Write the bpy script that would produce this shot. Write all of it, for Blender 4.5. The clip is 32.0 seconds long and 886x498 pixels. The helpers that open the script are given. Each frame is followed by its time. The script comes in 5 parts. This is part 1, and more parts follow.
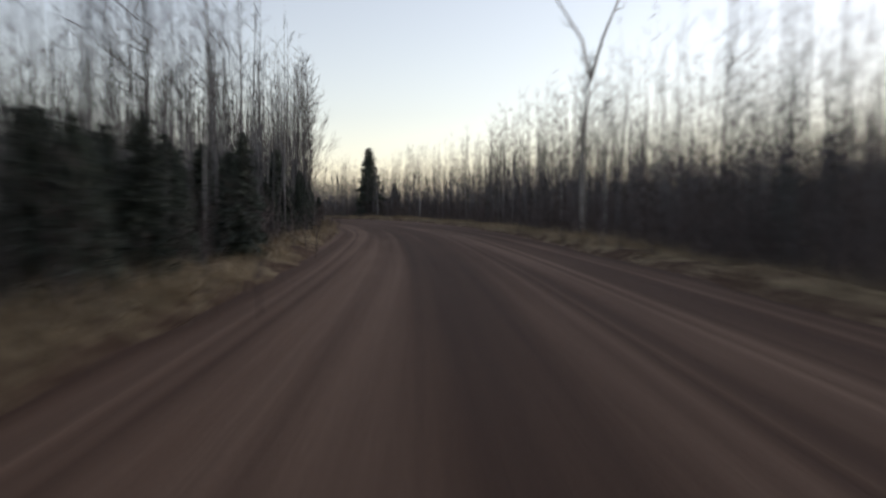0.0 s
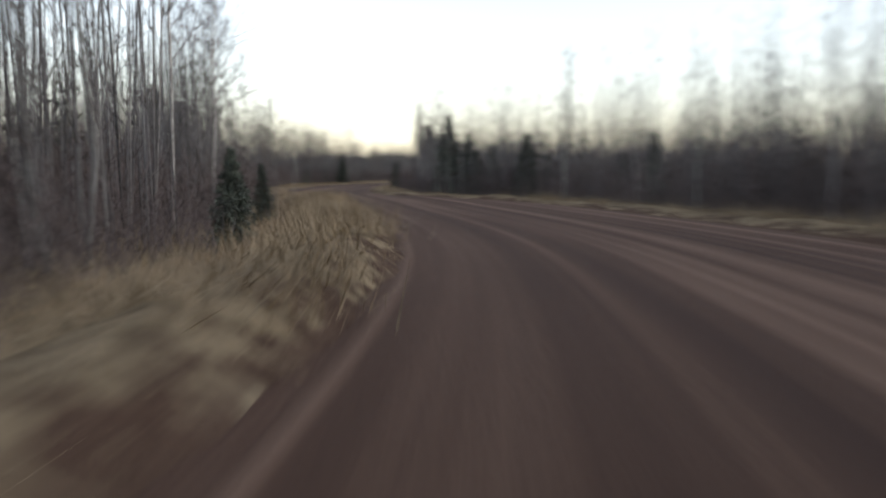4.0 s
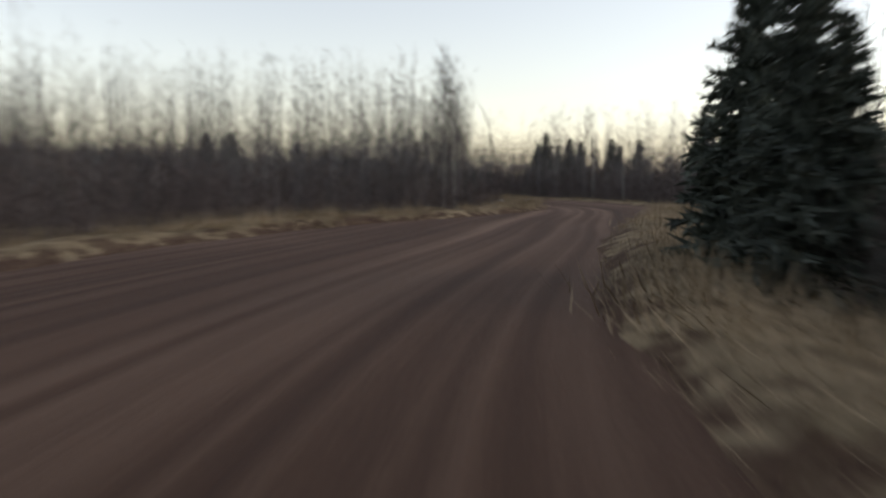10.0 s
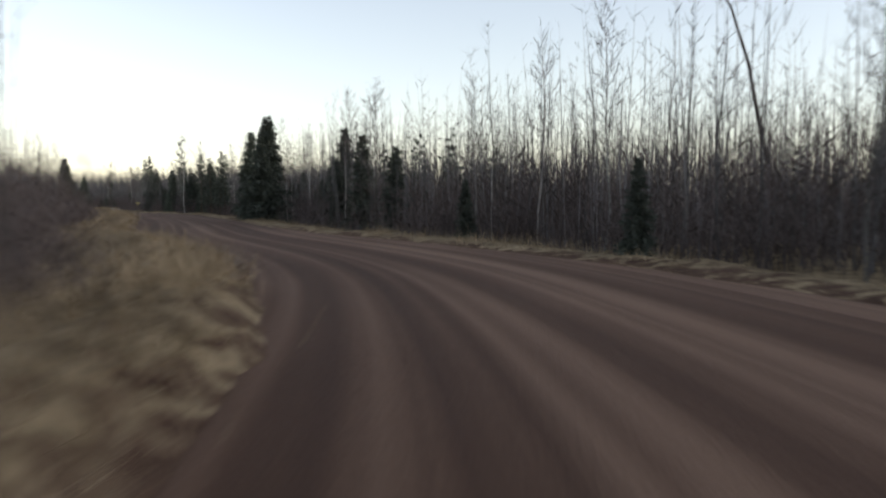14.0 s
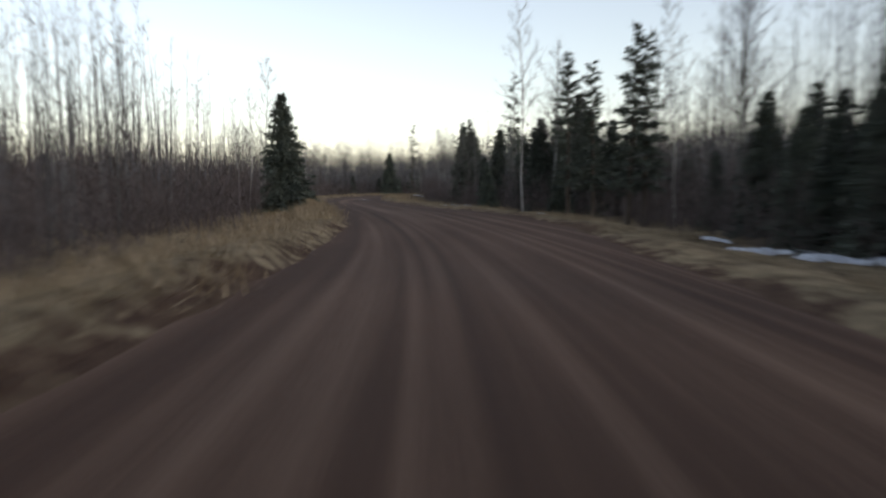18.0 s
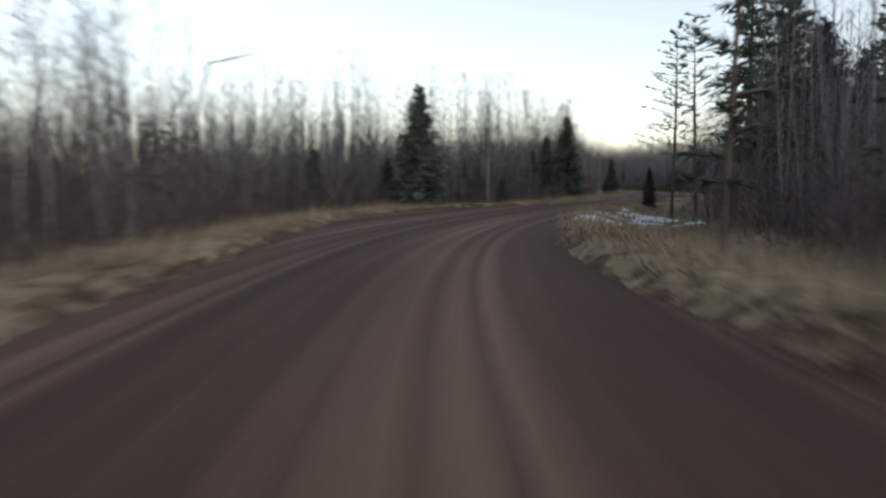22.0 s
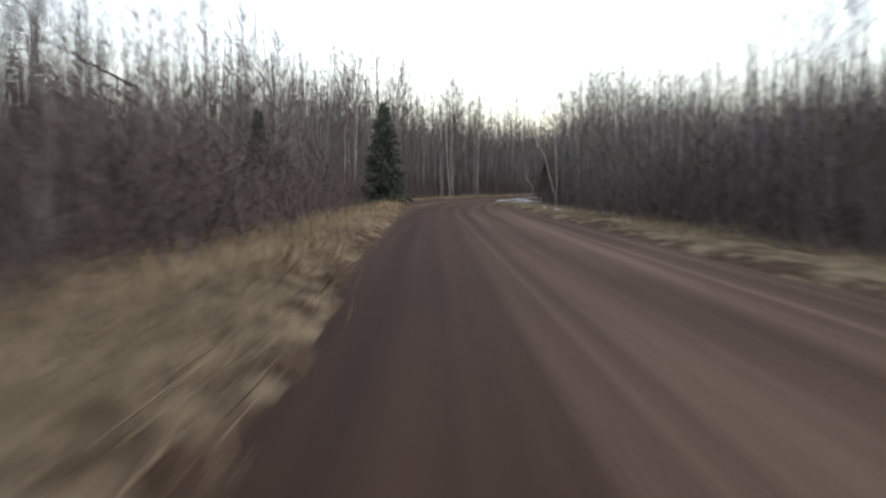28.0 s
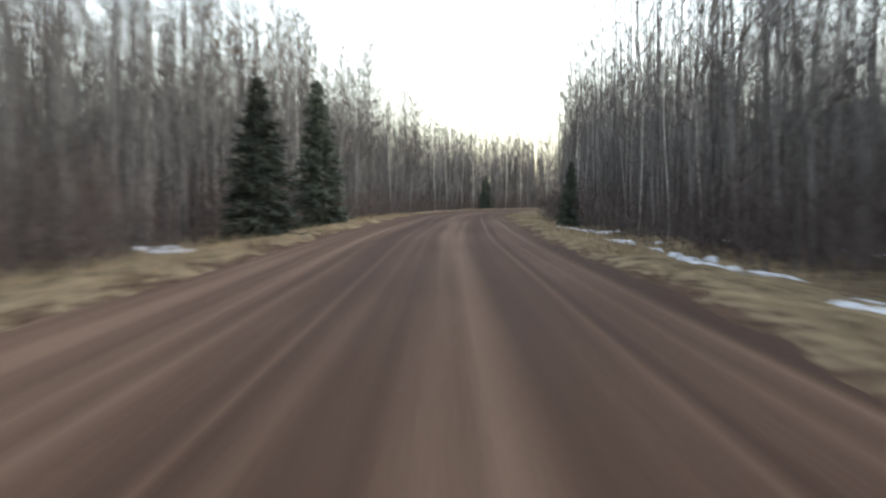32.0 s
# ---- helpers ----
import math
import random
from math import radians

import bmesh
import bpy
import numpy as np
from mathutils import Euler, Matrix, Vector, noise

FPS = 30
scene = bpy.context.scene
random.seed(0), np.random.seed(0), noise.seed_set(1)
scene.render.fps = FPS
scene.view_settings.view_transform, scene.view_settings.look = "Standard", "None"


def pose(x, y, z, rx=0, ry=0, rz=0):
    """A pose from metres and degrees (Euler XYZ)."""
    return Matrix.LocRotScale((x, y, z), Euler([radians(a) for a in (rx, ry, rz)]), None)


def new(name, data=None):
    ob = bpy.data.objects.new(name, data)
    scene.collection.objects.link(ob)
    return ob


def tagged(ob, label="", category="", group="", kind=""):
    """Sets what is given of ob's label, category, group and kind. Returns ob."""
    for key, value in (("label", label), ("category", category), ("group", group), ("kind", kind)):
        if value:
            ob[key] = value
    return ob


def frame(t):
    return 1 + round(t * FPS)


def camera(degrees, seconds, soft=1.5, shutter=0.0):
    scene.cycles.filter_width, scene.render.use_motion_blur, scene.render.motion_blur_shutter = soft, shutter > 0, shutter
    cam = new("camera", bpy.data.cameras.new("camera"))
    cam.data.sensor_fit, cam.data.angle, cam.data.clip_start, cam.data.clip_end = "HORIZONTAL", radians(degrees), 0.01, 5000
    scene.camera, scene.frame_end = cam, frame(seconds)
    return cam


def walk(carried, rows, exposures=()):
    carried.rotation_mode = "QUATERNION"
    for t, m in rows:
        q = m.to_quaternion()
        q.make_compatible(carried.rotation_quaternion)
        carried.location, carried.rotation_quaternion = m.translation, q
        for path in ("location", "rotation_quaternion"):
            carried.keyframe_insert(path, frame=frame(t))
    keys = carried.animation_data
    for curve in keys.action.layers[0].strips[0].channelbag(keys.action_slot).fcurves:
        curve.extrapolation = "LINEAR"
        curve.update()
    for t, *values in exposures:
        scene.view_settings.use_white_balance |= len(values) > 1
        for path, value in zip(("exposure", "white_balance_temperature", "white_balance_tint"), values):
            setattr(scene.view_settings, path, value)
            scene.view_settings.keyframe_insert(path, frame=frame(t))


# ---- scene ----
cam = camera(62.18, 32.0, soft=2.2, shutter=0.6)
ROWS = [  # seconds, x, y, z, tilt, lean, turn
    (0.0, 0.00, 0.00, 1.35, 86.85, -0.10, 9.74),
    (0.2, -1.04, 5.50, 1.35, 86.92, -0.07, 10.94),
    (0.4, -2.16, 10.92, 1.35, 86.95, -0.06, 11.86),
    (0.6, -3.35, 16.27, 1.35, 86.81, -0.09, 12.42),
    (0.8, -4.56, 21.55, 1.35, 86.48, -0.13, 12.80),
    (1.0, -5.80, 26.76, 1.35, 86.04, -0.15, 13.48),
    (1.2, -7.14, 31.88, 1.35, 85.50, -0.08, 15.29),
    (1.4, -8.63, 36.87, 1.35, 85.05, 0.05, 17.10),
    (1.6, -10.22, 41.75, 1.35, 84.89, 0.22, 18.29),
    (1.8, -11.86, 46.54, 1.35, 85.01, 0.37, 18.94),
    (2.0, -13.53, 51.23, 1.35, 85.17, 0.41, 19.82),
    (2.2, -15.30, 55.81, 1.35, 85.16, 0.14, 22.34),
    (2.4, -17.29, 60.22, 1.35, 85.01, -0.20, 26.57),
    (2.6, -19.54, 64.43, 1.35, 84.82, -0.44, 29.57),
    (2.8, -21.84, 68.53, 1.35, 84.72, -0.51, 30.44),
    (3.0, -24.09, 72.59, 1.35, 84.81, -0.43, 30.73),
    (3.2, -26.30, 76.61, 1.35, 84.87, -0.33, 31.89),
    (3.4, -28.53, 80.57, 1.35, 84.85, -0.20, 34.18),
    (3.6, -30.90, 84.40, 1.35, 84.57, -0.09, 39.39),
    (3.8, -33.65, 87.93, 1.35, 84.21, -0.05, 47.27),
    (4.0, -36.83, 91.02, 1.35, 84.21, -0.11, 55.27),
    (4.2, -40.31, 93.71, 1.35, 84.18, -0.24, 59.72),
    (4.4, -43.96, 96.14, 1.35, 84.26, -0.33, 61.92),
    (4.6, -47.70, 98.39, 1.35, 84.42, -0.34, 63.08),
    (4.8, -51.51, 100.50, 1.35, 84.65, -0.29, 64.02),
    (5.0, -55.36, 102.46, 1.35, 84.89, -0.20, 65.07),
    (5.2, -59.26, 104.29, 1.35, 85.12, -0.11, 66.04),
    (5.4, -63.19, 106.03, 1.35, 85.35, -0.02, 66.84),
    (5.6, -67.14, 107.69, 1.35, 85.58, 0.07, 67.36),
    (5.8, -71.08, 109.31, 1.35, 85.82, 0.15, 67.51),
    (6.0, -75.02, 110.93, 1.35, 86.07, 0.23, 67.20),
    (6.2, -78.92, 112.58, 1.35, 86.33, 0.28, 66.31),
    (6.4, -82.77, 114.30, 1.35, 86.57, 0.27, 64.75),
    (6.6, -86.54, 116.14, 1.35, 86.72, 0.14, 62.33),
    (6.8, -90.20, 118.15, 1.35, 86.79, -0.11, 59.53),
    (7.0, -93.75, 120.31, 1.35, 86.83, -0.41, 57.35),
    (7.2, -97.21, 122.55, 1.35, 86.83, -0.67, 56.15),
    (7.4, -100.58, 124.85, 1.35, 86.86, -0.87, 54.42),
    (7.6, -103.85, 127.23, 1.35, 86.92, -0.86, 53.23),
    (7.8, -107.06, 129.61, 1.35, 87.03, -0.68, 52.77),
    (8.0, -110.21, 132.01, 1.35, 87.16, -0.46, 52.08),
    (8.2, -113.28, 134.41, 1.35, 87.23, -0.31, 51.29),
    (8.4, -116.27, 136.82, 1.35, 87.23, -0.17, 50.17),
    (8.6, -119.15, 139.24, 1.35, 87.09, 0.02, 49.40),
    (8.8, -121.97, 141.64, 1.35, 86.80, 0.27, 48.90),
    (9.0, -124.70, 144.03, 1.35, 86.41, 0.53, 47.80),
    (9.2, -127.32, 146.46, 1.35, 85.89, 0.71, 45.61),
    (9.4, -129.78, 148.99, 1.35, 85.41, 0.83, 41.90),
    (9.6, -132.01, 151.64, 1.35, 85.09, 0.79, 37.75),
    (9.8, -134.02, 154.39, 1.35, 84.96, 0.62, 33.81),
    (10.0, -135.81, 157.23, 1.35, 84.88, 0.39, 30.06),
    (10.2, -137.39, 160.13, 1.35, 84.77, 0.12, 26.47),
    (10.4, -138.77, 163.08, 1.35, 84.62, -0.17, 22.88),
    (10.6, -139.92, 166.05, 1.35, 84.43, -0.45, 18.80),
    (10.8, -140.84, 169.04, 1.35, 84.31, -0.65, 15.21),
    (11.0, -141.64, 172.01, 1.35, 84.42, -0.61, 13.99),
    (11.2, -142.33, 174.93, 1.35, 84.44, -0.22, 11.96),
    (11.4, -142.89, 177.79, 1.35, 84.41, 0.23, 9.75),
    (11.6, -143.35, 180.58, 1.35, 84.23, 0.46, 8.42),
    (11.8, -143.76, 183.28, 1.35, 83.92, 0.43, 8.96),
    (12.0, -144.24, 185.89, 1.35, 83.64, 0.30, 12.06),
    (12.2, -144.88, 188.38, 1.35, 83.56, 0.16, 17.78),
    (12.4, -145.74, 190.74, 1.35, 83.60, 0.08, 24.92),
    (12.6, -146.81, 192.93, 1.35, 83.80, 0.12, 32.38),
    (12.8, -148.05, 194.97, 1.35, 84.14, 0.29, 39.39),
    (13.0, -149.41, 196.86, 1.35, 84.53, 0.50, 45.46),
    (13.2, -150.84, 198.67, 1.35, 84.94, 0.65, 49.40),
    (13.4, -152.36, 200.43, 1.35, 85.32, 0.74, 53.18),
    (13.6, -154.00, 202.12, 1.35, 85.73, 0.67, 54.83),
    (13.8, -155.69, 203.80, 1.35, 86.15, 0.43, 53.97),
    (14.0, -157.42, 205.46, 1.35, 86.51, 0.18, 52.54),
    (14.2, -159.26, 207.08, 1.35, 86.73, -0.02, 54.43),
    (14.4, -161.30, 208.55, 1.35, 86.90, -0.15, 59.77),
    (14.6, -163.57, 209.77, 1.35, 86.89, -0.20, 65.47),
    (14.8, -166.02, 210.79, 1.35, 86.70, -0.18, 69.76),
    (15.0, -168.59, 211.66, 1.35, 86.46, -0.14, 72.74),
    (15.2, -171.28, 212.43, 1.35, 86.25, -0.09, 74.71),
    (15.4, -174.07, 213.14, 1.35, 86.12, -0.04, 75.88),
    (15.6, -176.94, 213.83, 1.35, 86.09, 0.02, 76.42),
    (15.8, -179.90, 214.52, 1.35, 86.16, 0.07, 76.47),
    (16.0, -182.94, 215.24, 1.35, 86.32, 0.13, 76.18),
    (16.2, -186.05, 216.00, 1.35, 86.53, 0.18, 75.66),
    (16.4, -189.23, 216.82, 1.35, 86.73, 0.22, 75.01),
    (16.6, -192.47, 217.69, 1.35, 86.80, 0.20, 74.27),
    (16.8, -195.78, 218.62, 1.35, 86.74, 0.13, 73.66),
    (17.0, -199.16, 219.60, 1.35, 86.62, 0.07, 73.49),
    (17.2, -202.60, 220.60, 1.35, 86.50, 0.05, 73.40),
    (17.4, -206.10, 221.61, 1.35, 86.32, 0.01, 73.91),
    (17.6, -209.68, 222.59, 1.35, 85.98, -0.09, 74.68),
    (17.8, -213.33, 223.54, 1.35, 85.52, -0.23, 75.71),
    (18.0, -217.06, 224.41, 1.35, 85.20, -0.31, 77.35),
    (18.2, -220.87, 225.20, 1.35, 85.25, -0.18, 78.42),
    (18.4, -224.74, 225.93, 1.35, 85.50, 0.01, 79.60),
    (18.6, -228.67, 226.59, 1.35, 85.86, 0.18, 80.55),
    (18.8, -232.66, 227.20, 1.35, 86.19, 0.29, 81.47),
    (19.0, -236.70, 227.73, 1.35, 86.36, 0.39, 82.96),
    (19.2, -240.81, 228.18, 1.35, 86.15, 0.51, 83.85),
    (19.4, -244.96, 228.57, 1.35, 85.77, 0.60, 84.78),
    (19.6, -249.17, 228.89, 1.35, 85.36, 0.57, 85.73),
    (19.8, -253.42, 229.15, 1.35, 85.01, 0.41, 86.71),
    (20.0, -257.72, 229.33, 1.35, 84.79, 0.19, 87.74),
    (20.2, -262.06, 229.46, 1.35, 84.78, -0.06, 88.06),
    (20.4, -266.43, 229.58, 1.35, 84.87, -0.29, 88.22),
    (20.6, -270.83, 229.70, 1.35, 84.99, -0.44, 87.92),
    (20.8, -275.25, 229.86, 1.35, 85.06, -0.51, 87.21),
    (21.0, -279.70, 230.07, 1.35, 84.98, -0.58, 86.53),
    (21.2, -284.15, 230.33, 1.35, 84.64, -0.70, 85.92),
    (21.4, -288.56, 230.68, 1.35, 84.43, -0.78, 83.79),
    (21.6, -292.93, 231.20, 1.35, 84.46, -0.72, 80.82),
    (21.8, -297.23, 231.92, 1.35, 84.72, -0.51, 77.62),
    (22.0, -301.47, 232.83, 1.35, 85.08, -0.29, 74.36),
    (22.2, -305.63, 233.90, 1.35, 85.46, -0.10, 71.08),
    (22.4, -309.69, 235.12, 1.35, 85.64, 0.03, 67.72),
    (22.6, -313.64, 236.49, 1.35, 85.36, 0.10, 64.42),
    (22.8, -317.48, 238.04, 1.35, 84.73, 0.12, 61.24),
    (23.0, -321.17, 239.77, 1.35, 84.20, 0.13, 58.23),
    (23.2, -324.73, 241.68, 1.35, 84.34, 0.16, 55.93),
    (23.4, -328.17, 243.77, 1.35, 84.69, 0.15, 53.49),
    (23.6, -331.48, 246.03, 1.35, 84.93, 0.04, 52.69),
    (23.8, -334.75, 248.32, 1.35, 84.96, -0.14, 53.32),
    (24.0, -337.99, 250.63, 1.35, 84.90, -0.27, 53.15),
    (24.2, -341.19, 252.99, 1.35, 84.86, -0.19, 52.22),
    (24.4, -344.37, 255.47, 1.35, 84.86, -0.07, 50.80),
    (24.6, -347.52, 258.04, 1.35, 84.97, -0.01, 49.91),
    (24.8, -350.67, 260.66, 1.35, 85.15, -0.04, 50.19),
    (25.0, -353.90, 263.26, 1.35, 85.32, -0.09, 51.70),
    (25.2, -357.25, 265.78, 1.35, 85.36, -0.06, 53.85),
    (25.4, -360.75, 268.19, 1.35, 85.35, -0.02, 56.28),
    (25.6, -364.38, 270.49, 1.35, 85.33, 0.02, 58.07),
    (25.8, -368.11, 272.74, 1.35, 85.34, 0.02, 59.35),
    (26.0, -371.95, 274.91, 1.35, 85.36, -0.04, 61.05),
    (26.2, -375.89, 277.00, 1.35, 85.38, -0.20, 62.12),
    (26.4, -379.88, 279.06, 1.35, 85.40, -0.37, 62.69),
    (26.6, -383.93, 281.10, 1.35, 85.42, -0.44, 63.18),
    (26.8, -388.02, 283.11, 1.35, 85.42, -0.38, 63.81),
    (27.0, -392.17, 285.09, 1.35, 85.41, -0.29, 64.51),
    (27.2, -396.38, 287.03, 1.35, 85.38, -0.20, 65.24),
    (27.4, -400.63, 288.93, 1.35, 85.34, -0.12, 65.98),
    (27.6, -404.92, 290.78, 1.35, 85.26, -0.06, 66.68),
    (27.8, -409.26, 292.59, 1.35, 85.17, -0.01, 67.33),
    (28.0, -413.64, 294.37, 1.35, 85.07, 0.03, 67.88),
    (28.2, -418.05, 296.11, 1.35, 84.97, 0.08, 68.30),
    (28.4, -422.50, 297.84, 1.35, 84.90, 0.14, 68.56),
    (28.6, -426.96, 299.56, 1.35, 84.91, 0.21, 68.62),
    (28.8, -431.45, 301.28, 1.35, 85.02, 0.27, 68.71),
    (29.0, -435.96, 302.99, 1.35, 85.26, 0.27, 69.00),
    (29.2, -440.47, 304.72, 1.35, 85.65, 0.10, 67.93),
    (29.4, -444.95, 306.54, 1.35, 85.89, -0.08, 66.36),
    (29.6, -449.41, 308.46, 1.35, 85.80, -0.17, 64.97),
    (29.8, -453.85, 310.41, 1.35, 85.42, -0.14, 63.67),
    (30.0, -458.27, 312.43, 1.35, 85.00, -0.10, 61.60),
    (30.2, -462.62, 314.60, 1.35, 84.77, -0.11, 57.97),
    (30.4, -466.84, 317.01, 1.35, 84.70, -0.15, 54.00),
    (30.6, -470.88, 319.70, 1.35, 84.78, -0.16, 50.23),
    (30.8, -474.72, 322.67, 1.35, 85.00, -0.13, 47.23),
    (31.0, -478.38, 325.85, 1.35, 85.29, -0.08, 45.58),
    (31.2, -481.95, 329.12, 1.35, 85.64, -0.00, 46.08),
    (31.4, -485.52, 332.38, 1.35, 85.95, 0.09, 46.96),
    (31.6, -489.11, 335.61, 1.35, 86.14, 0.16, 47.44),
    (31.8, -492.69, 338.85, 1.35, 86.19, 0.22, 47.12),
    (32.0, -496.21, 342.15, 1.35, 86.20, 0.29, 45.98),
]
walk(cam, [(t, pose(x, y, z, tilt, 0, turn) @ pose(0, 0, 0, 0, 0, lean)) for t, x, y, z, tilt, lean, turn in ROWS],
     exposures=[(0.0, 0.25, 7000, 16), (2.0, 0.38, 7200, 15), (3.0, 0.5, 7400, 15), (4.0, 0.95, 6900, 14), (7.0, 0.48, 7000, 15), (8.0, 0.66, 7100, 15), (9.0, 0.58, 7200, 15), (10.0, 0.5, 7300, 15), (11.0, 0.38, 7100, 14), (11.5, 0.4, 7000, 14), (13.0, 0.8, 6700, 13), (14.0, 0.58, 6900, 13),
                (17.0, 0.35, 6500, 12), (18.0, 0.4, 6800, 13), (19.0, 0.6, 6700, 12), (20.0, 0.62, 6650, 12), (21.0, 0.6, 6700, 12), (22.0, 0.65, 6700, 12), (23.0, 1.0, 6900, 13), (25.0, 1.3, 7200, 14), (26.0, 1.3, 7500, 14), (29.0, 1.6, 7150, 13), (30.2, 2.05, 7250, 10), (31.0, 2.3, 7650, 9), (32.0, 2.2, 7450, 9)])

SKY_STRENGTH = 0.15

# ---- world and light ----
world = bpy.data.worlds.new("dusk_sky")
scene.world = world
world.use_nodes = True
wt = world.node_tree
sky = wt.nodes.new("ShaderNodeTexSky")
sky.sky_type = "NISHITA"
sky.sun_disc = False
SUN_TURN = -54.0      # degrees to the left of +y
SUN_UP = 26.0
sky.sun_elevation = radians(SUN_UP)
sky.sun_rotation = radians(-SUN_TURN)
sky.air_density, sky.dust_density, sky.ozone_density = 1.2, 0.7, 1.0
bg = wt.nodes["Background"]
bg.inputs["Strength"].default_value = SKY_STRENGTH
veil = wt.nodes.new("ShaderNodeHueSaturation")     # thin high cloud takes most of the colour out of the sky
veil.inputs["Saturation"].default_value = 0.65
wt.links.new(sky.outputs["Color"], veil.inputs["Color"])
wt.links.new(veil.outputs["Color"], bg.inputs["Color"])
sun = new("sun", bpy.data.lights.new("sun", "SUN"))
sun.data.energy, sun.data.angle, sun.data.color = 0.15, radians(16), (1.0, 0.88, 0.76)
sd = Vector((-math.sin(radians(SUN_TURN)) * math.cos(radians(SUN_UP)), math.cos(radians(SUN_TURN)) * math.cos(radians(SUN_UP)), math.sin(radians(SUN_UP))))
sun.matrix_world = sd.to_track_quat("Z", "Y").to_matrix().to_4x4()


# ---- materials ----
def material(name, dark, light, grain=30.0, patch=1.5, rough=0.9, bump=0.3, vary=0.0, stretch=(1, 1, 1), island=False):
    """Two scales of noise between two colours, with bump; vary: change of value from object to object or island to island."""
    m = bpy.data.materials.new(name)
    m.use_nodes = True
    t = m.node_tree
    b = t.nodes["Principled BSDF"]
    co = t.nodes.new("ShaderNodeTexCoord")
    mp = t.nodes.new("ShaderNodeMapping")
    mp.inputs["Scale"].default_value = stretch
    t.links.new(co.outputs["Object"], mp.inputs["Vector"])
    n1, n2 = t.nodes.new("ShaderNodeTexNoise"), t.nodes.new("ShaderNodeTexNoise")
    n1.inputs["Scale"].default_value, n2.inputs["Scale"].default_value = grain, patch
    n1.inputs["Detail"].default_value, n2.inputs["Detail"].default_value = 4, 3
    for n in (n1, n2):
        t.links.new(mp.outputs["Vector"], n.inputs["Vector"])
    mix = t.nodes.new("ShaderNodeMath")
    mix.operation = "MULTIPLY_ADD"
    mix.inputs[1].default_value = 0.45
    t.links.new(n1.outputs["Fac"], mix.inputs[0])
    half = t.nodes.new("ShaderNodeMath")
    half.operation = "MULTIPLY"
    half.inputs[1].default_value = 0.55
    t.links.new(n2.outputs["Fac"], half.inputs[0])
    t.links.new(half.outputs[0], mix.inputs[2])
    ramp = t.nodes.new("ShaderNodeValToRGB")
    ramp.color_ramp.elements[0].position, ramp.color_ramp.elements[1].position = 0.36, 0.64
    ramp.color_ramp.elements[0].color, ramp.color_ramp.elements[1].color = (*dark, 1), (*light, 1)
    t.links.new(mix.outputs[0], ramp.inputs["Fac"])
    out = ramp.outputs["Color"]
    if vary:
        if island:
            src = t.nodes.new("ShaderNodeNewGeometry").outputs["Random Per Island"]
        else:
            src = t.nodes.new("ShaderNodeObjectInfo").outputs["Random"]
        hsv = t.nodes.new("ShaderNodeHueSaturation")
        ran = t.nodes.new("ShaderNodeMapRange")
        ran.inputs["To Min"].default_value, ran.inputs["To Max"].default_value = 1 - vary, 1 + vary
        t.links.new(src, ran.inputs["Value"])
        t.links.new(ran.outputs[0], hsv.inputs["Value"])
        t.links.new(out, hsv.inputs["Color"])
        out = hsv.outputs["Color"]
    t.links.new(out, b.inputs["Base Color"])
    b.inputs["Roughness"].default_value = rough
    b.inputs["Specular IOR Level"].default_value = 0.25
    if bump:
        bp = t.nodes.new("ShaderNodeBump")
        bp.inputs["Strength"].default_value, bp.inputs["Distance"].default_value = bump, 0.02
        t.links.new(n1.outputs["Fac"], bp.inputs["Height"])
        t.links.new(bp.outputs["Normal"], b.inputs["Normal"])
    return m


BARK = material("aspen_bark", (0.094, 0.091, 0.086), (0.236, 0.233, 0.223), 22, 2.0, 0.9, 0.4, 0.3, (1, 1, 0.35))
BIRCH = material("birch_bark", (0.180, 0.168, 0.160), (0.492, 0.474, 0.454), 9, 1.2, 0.8, 0.3, 0.15, (0.6, 0.6, 2.2))
TWIG = material("grey_twig", (0.073, 0.065, 0.062), (0.153, 0.138, 0.132), 12, 0.5, 0.9, 0.0, 0.35, island=True)
POLE = material("grey_stem_bark", (0.072, 0.067, 0.065), (0.194, 0.185, 0.179), 6, 0.3, 0.9, 0.0, 0.45, island=True)
SAPLING = material("dark_sapling_bark", (0.058, 0.054, 0.052), (0.150, 0.142, 0.138), 6, 0.3, 0.9, 0.0, 0.45, island=True)
BRUSH = material("red_brown_brush", (0.062, 0.050, 0.047), (0.140, 0.112, 0.104), 8, 0.15, 0.9, 0.0, 0.4, island=True)
NEEDLE = material("spruce_needles", (0.044, 0.053, 0.045), (0.100, 0.116, 0.092), 18, 1.1, 0.8, 0.2, 0.3)
SPRUCE_BARK = material("spruce_bark", (0.05, 0.038, 0.03), (0.13, 0.105, 0.085), 25, 2.5, 0.95, 0.5, 0.2, (1, 1, 0.5))
STRAW = material("dry_grass", (0.156, 0.116, 0.072), (0.397, 0.302, 0.189), 9, 0.22, 0.9, 0.0, 0.3, island=True)
DUFF = material("leaf_litter_ground", (0.045, 0.033, 0.025), (0.13, 0.098, 0.066), 4.0, 0.25, 1.0, 0.6)
SNOW = material("old_snow", (0.46, 0.49, 0.54), (0.68, 0.71, 0.76), 14, 1.6, 0.6, 0.5)
DEADWOOD = material("weathered_dead_wood", (0.14, 0.125, 0.11), (0.36, 0.335, 0.305), 20, 1.5, 0.85, 0.4, 0.2, (0.4, 1, 1))
DARKWOOD = material("wet_dark_bark", (0.035, 0.028, 0.024), (0.10, 0.085, 0.074), 18, 1.5, 0.9, 0.5, 0.1, (1, 1, 0.4))


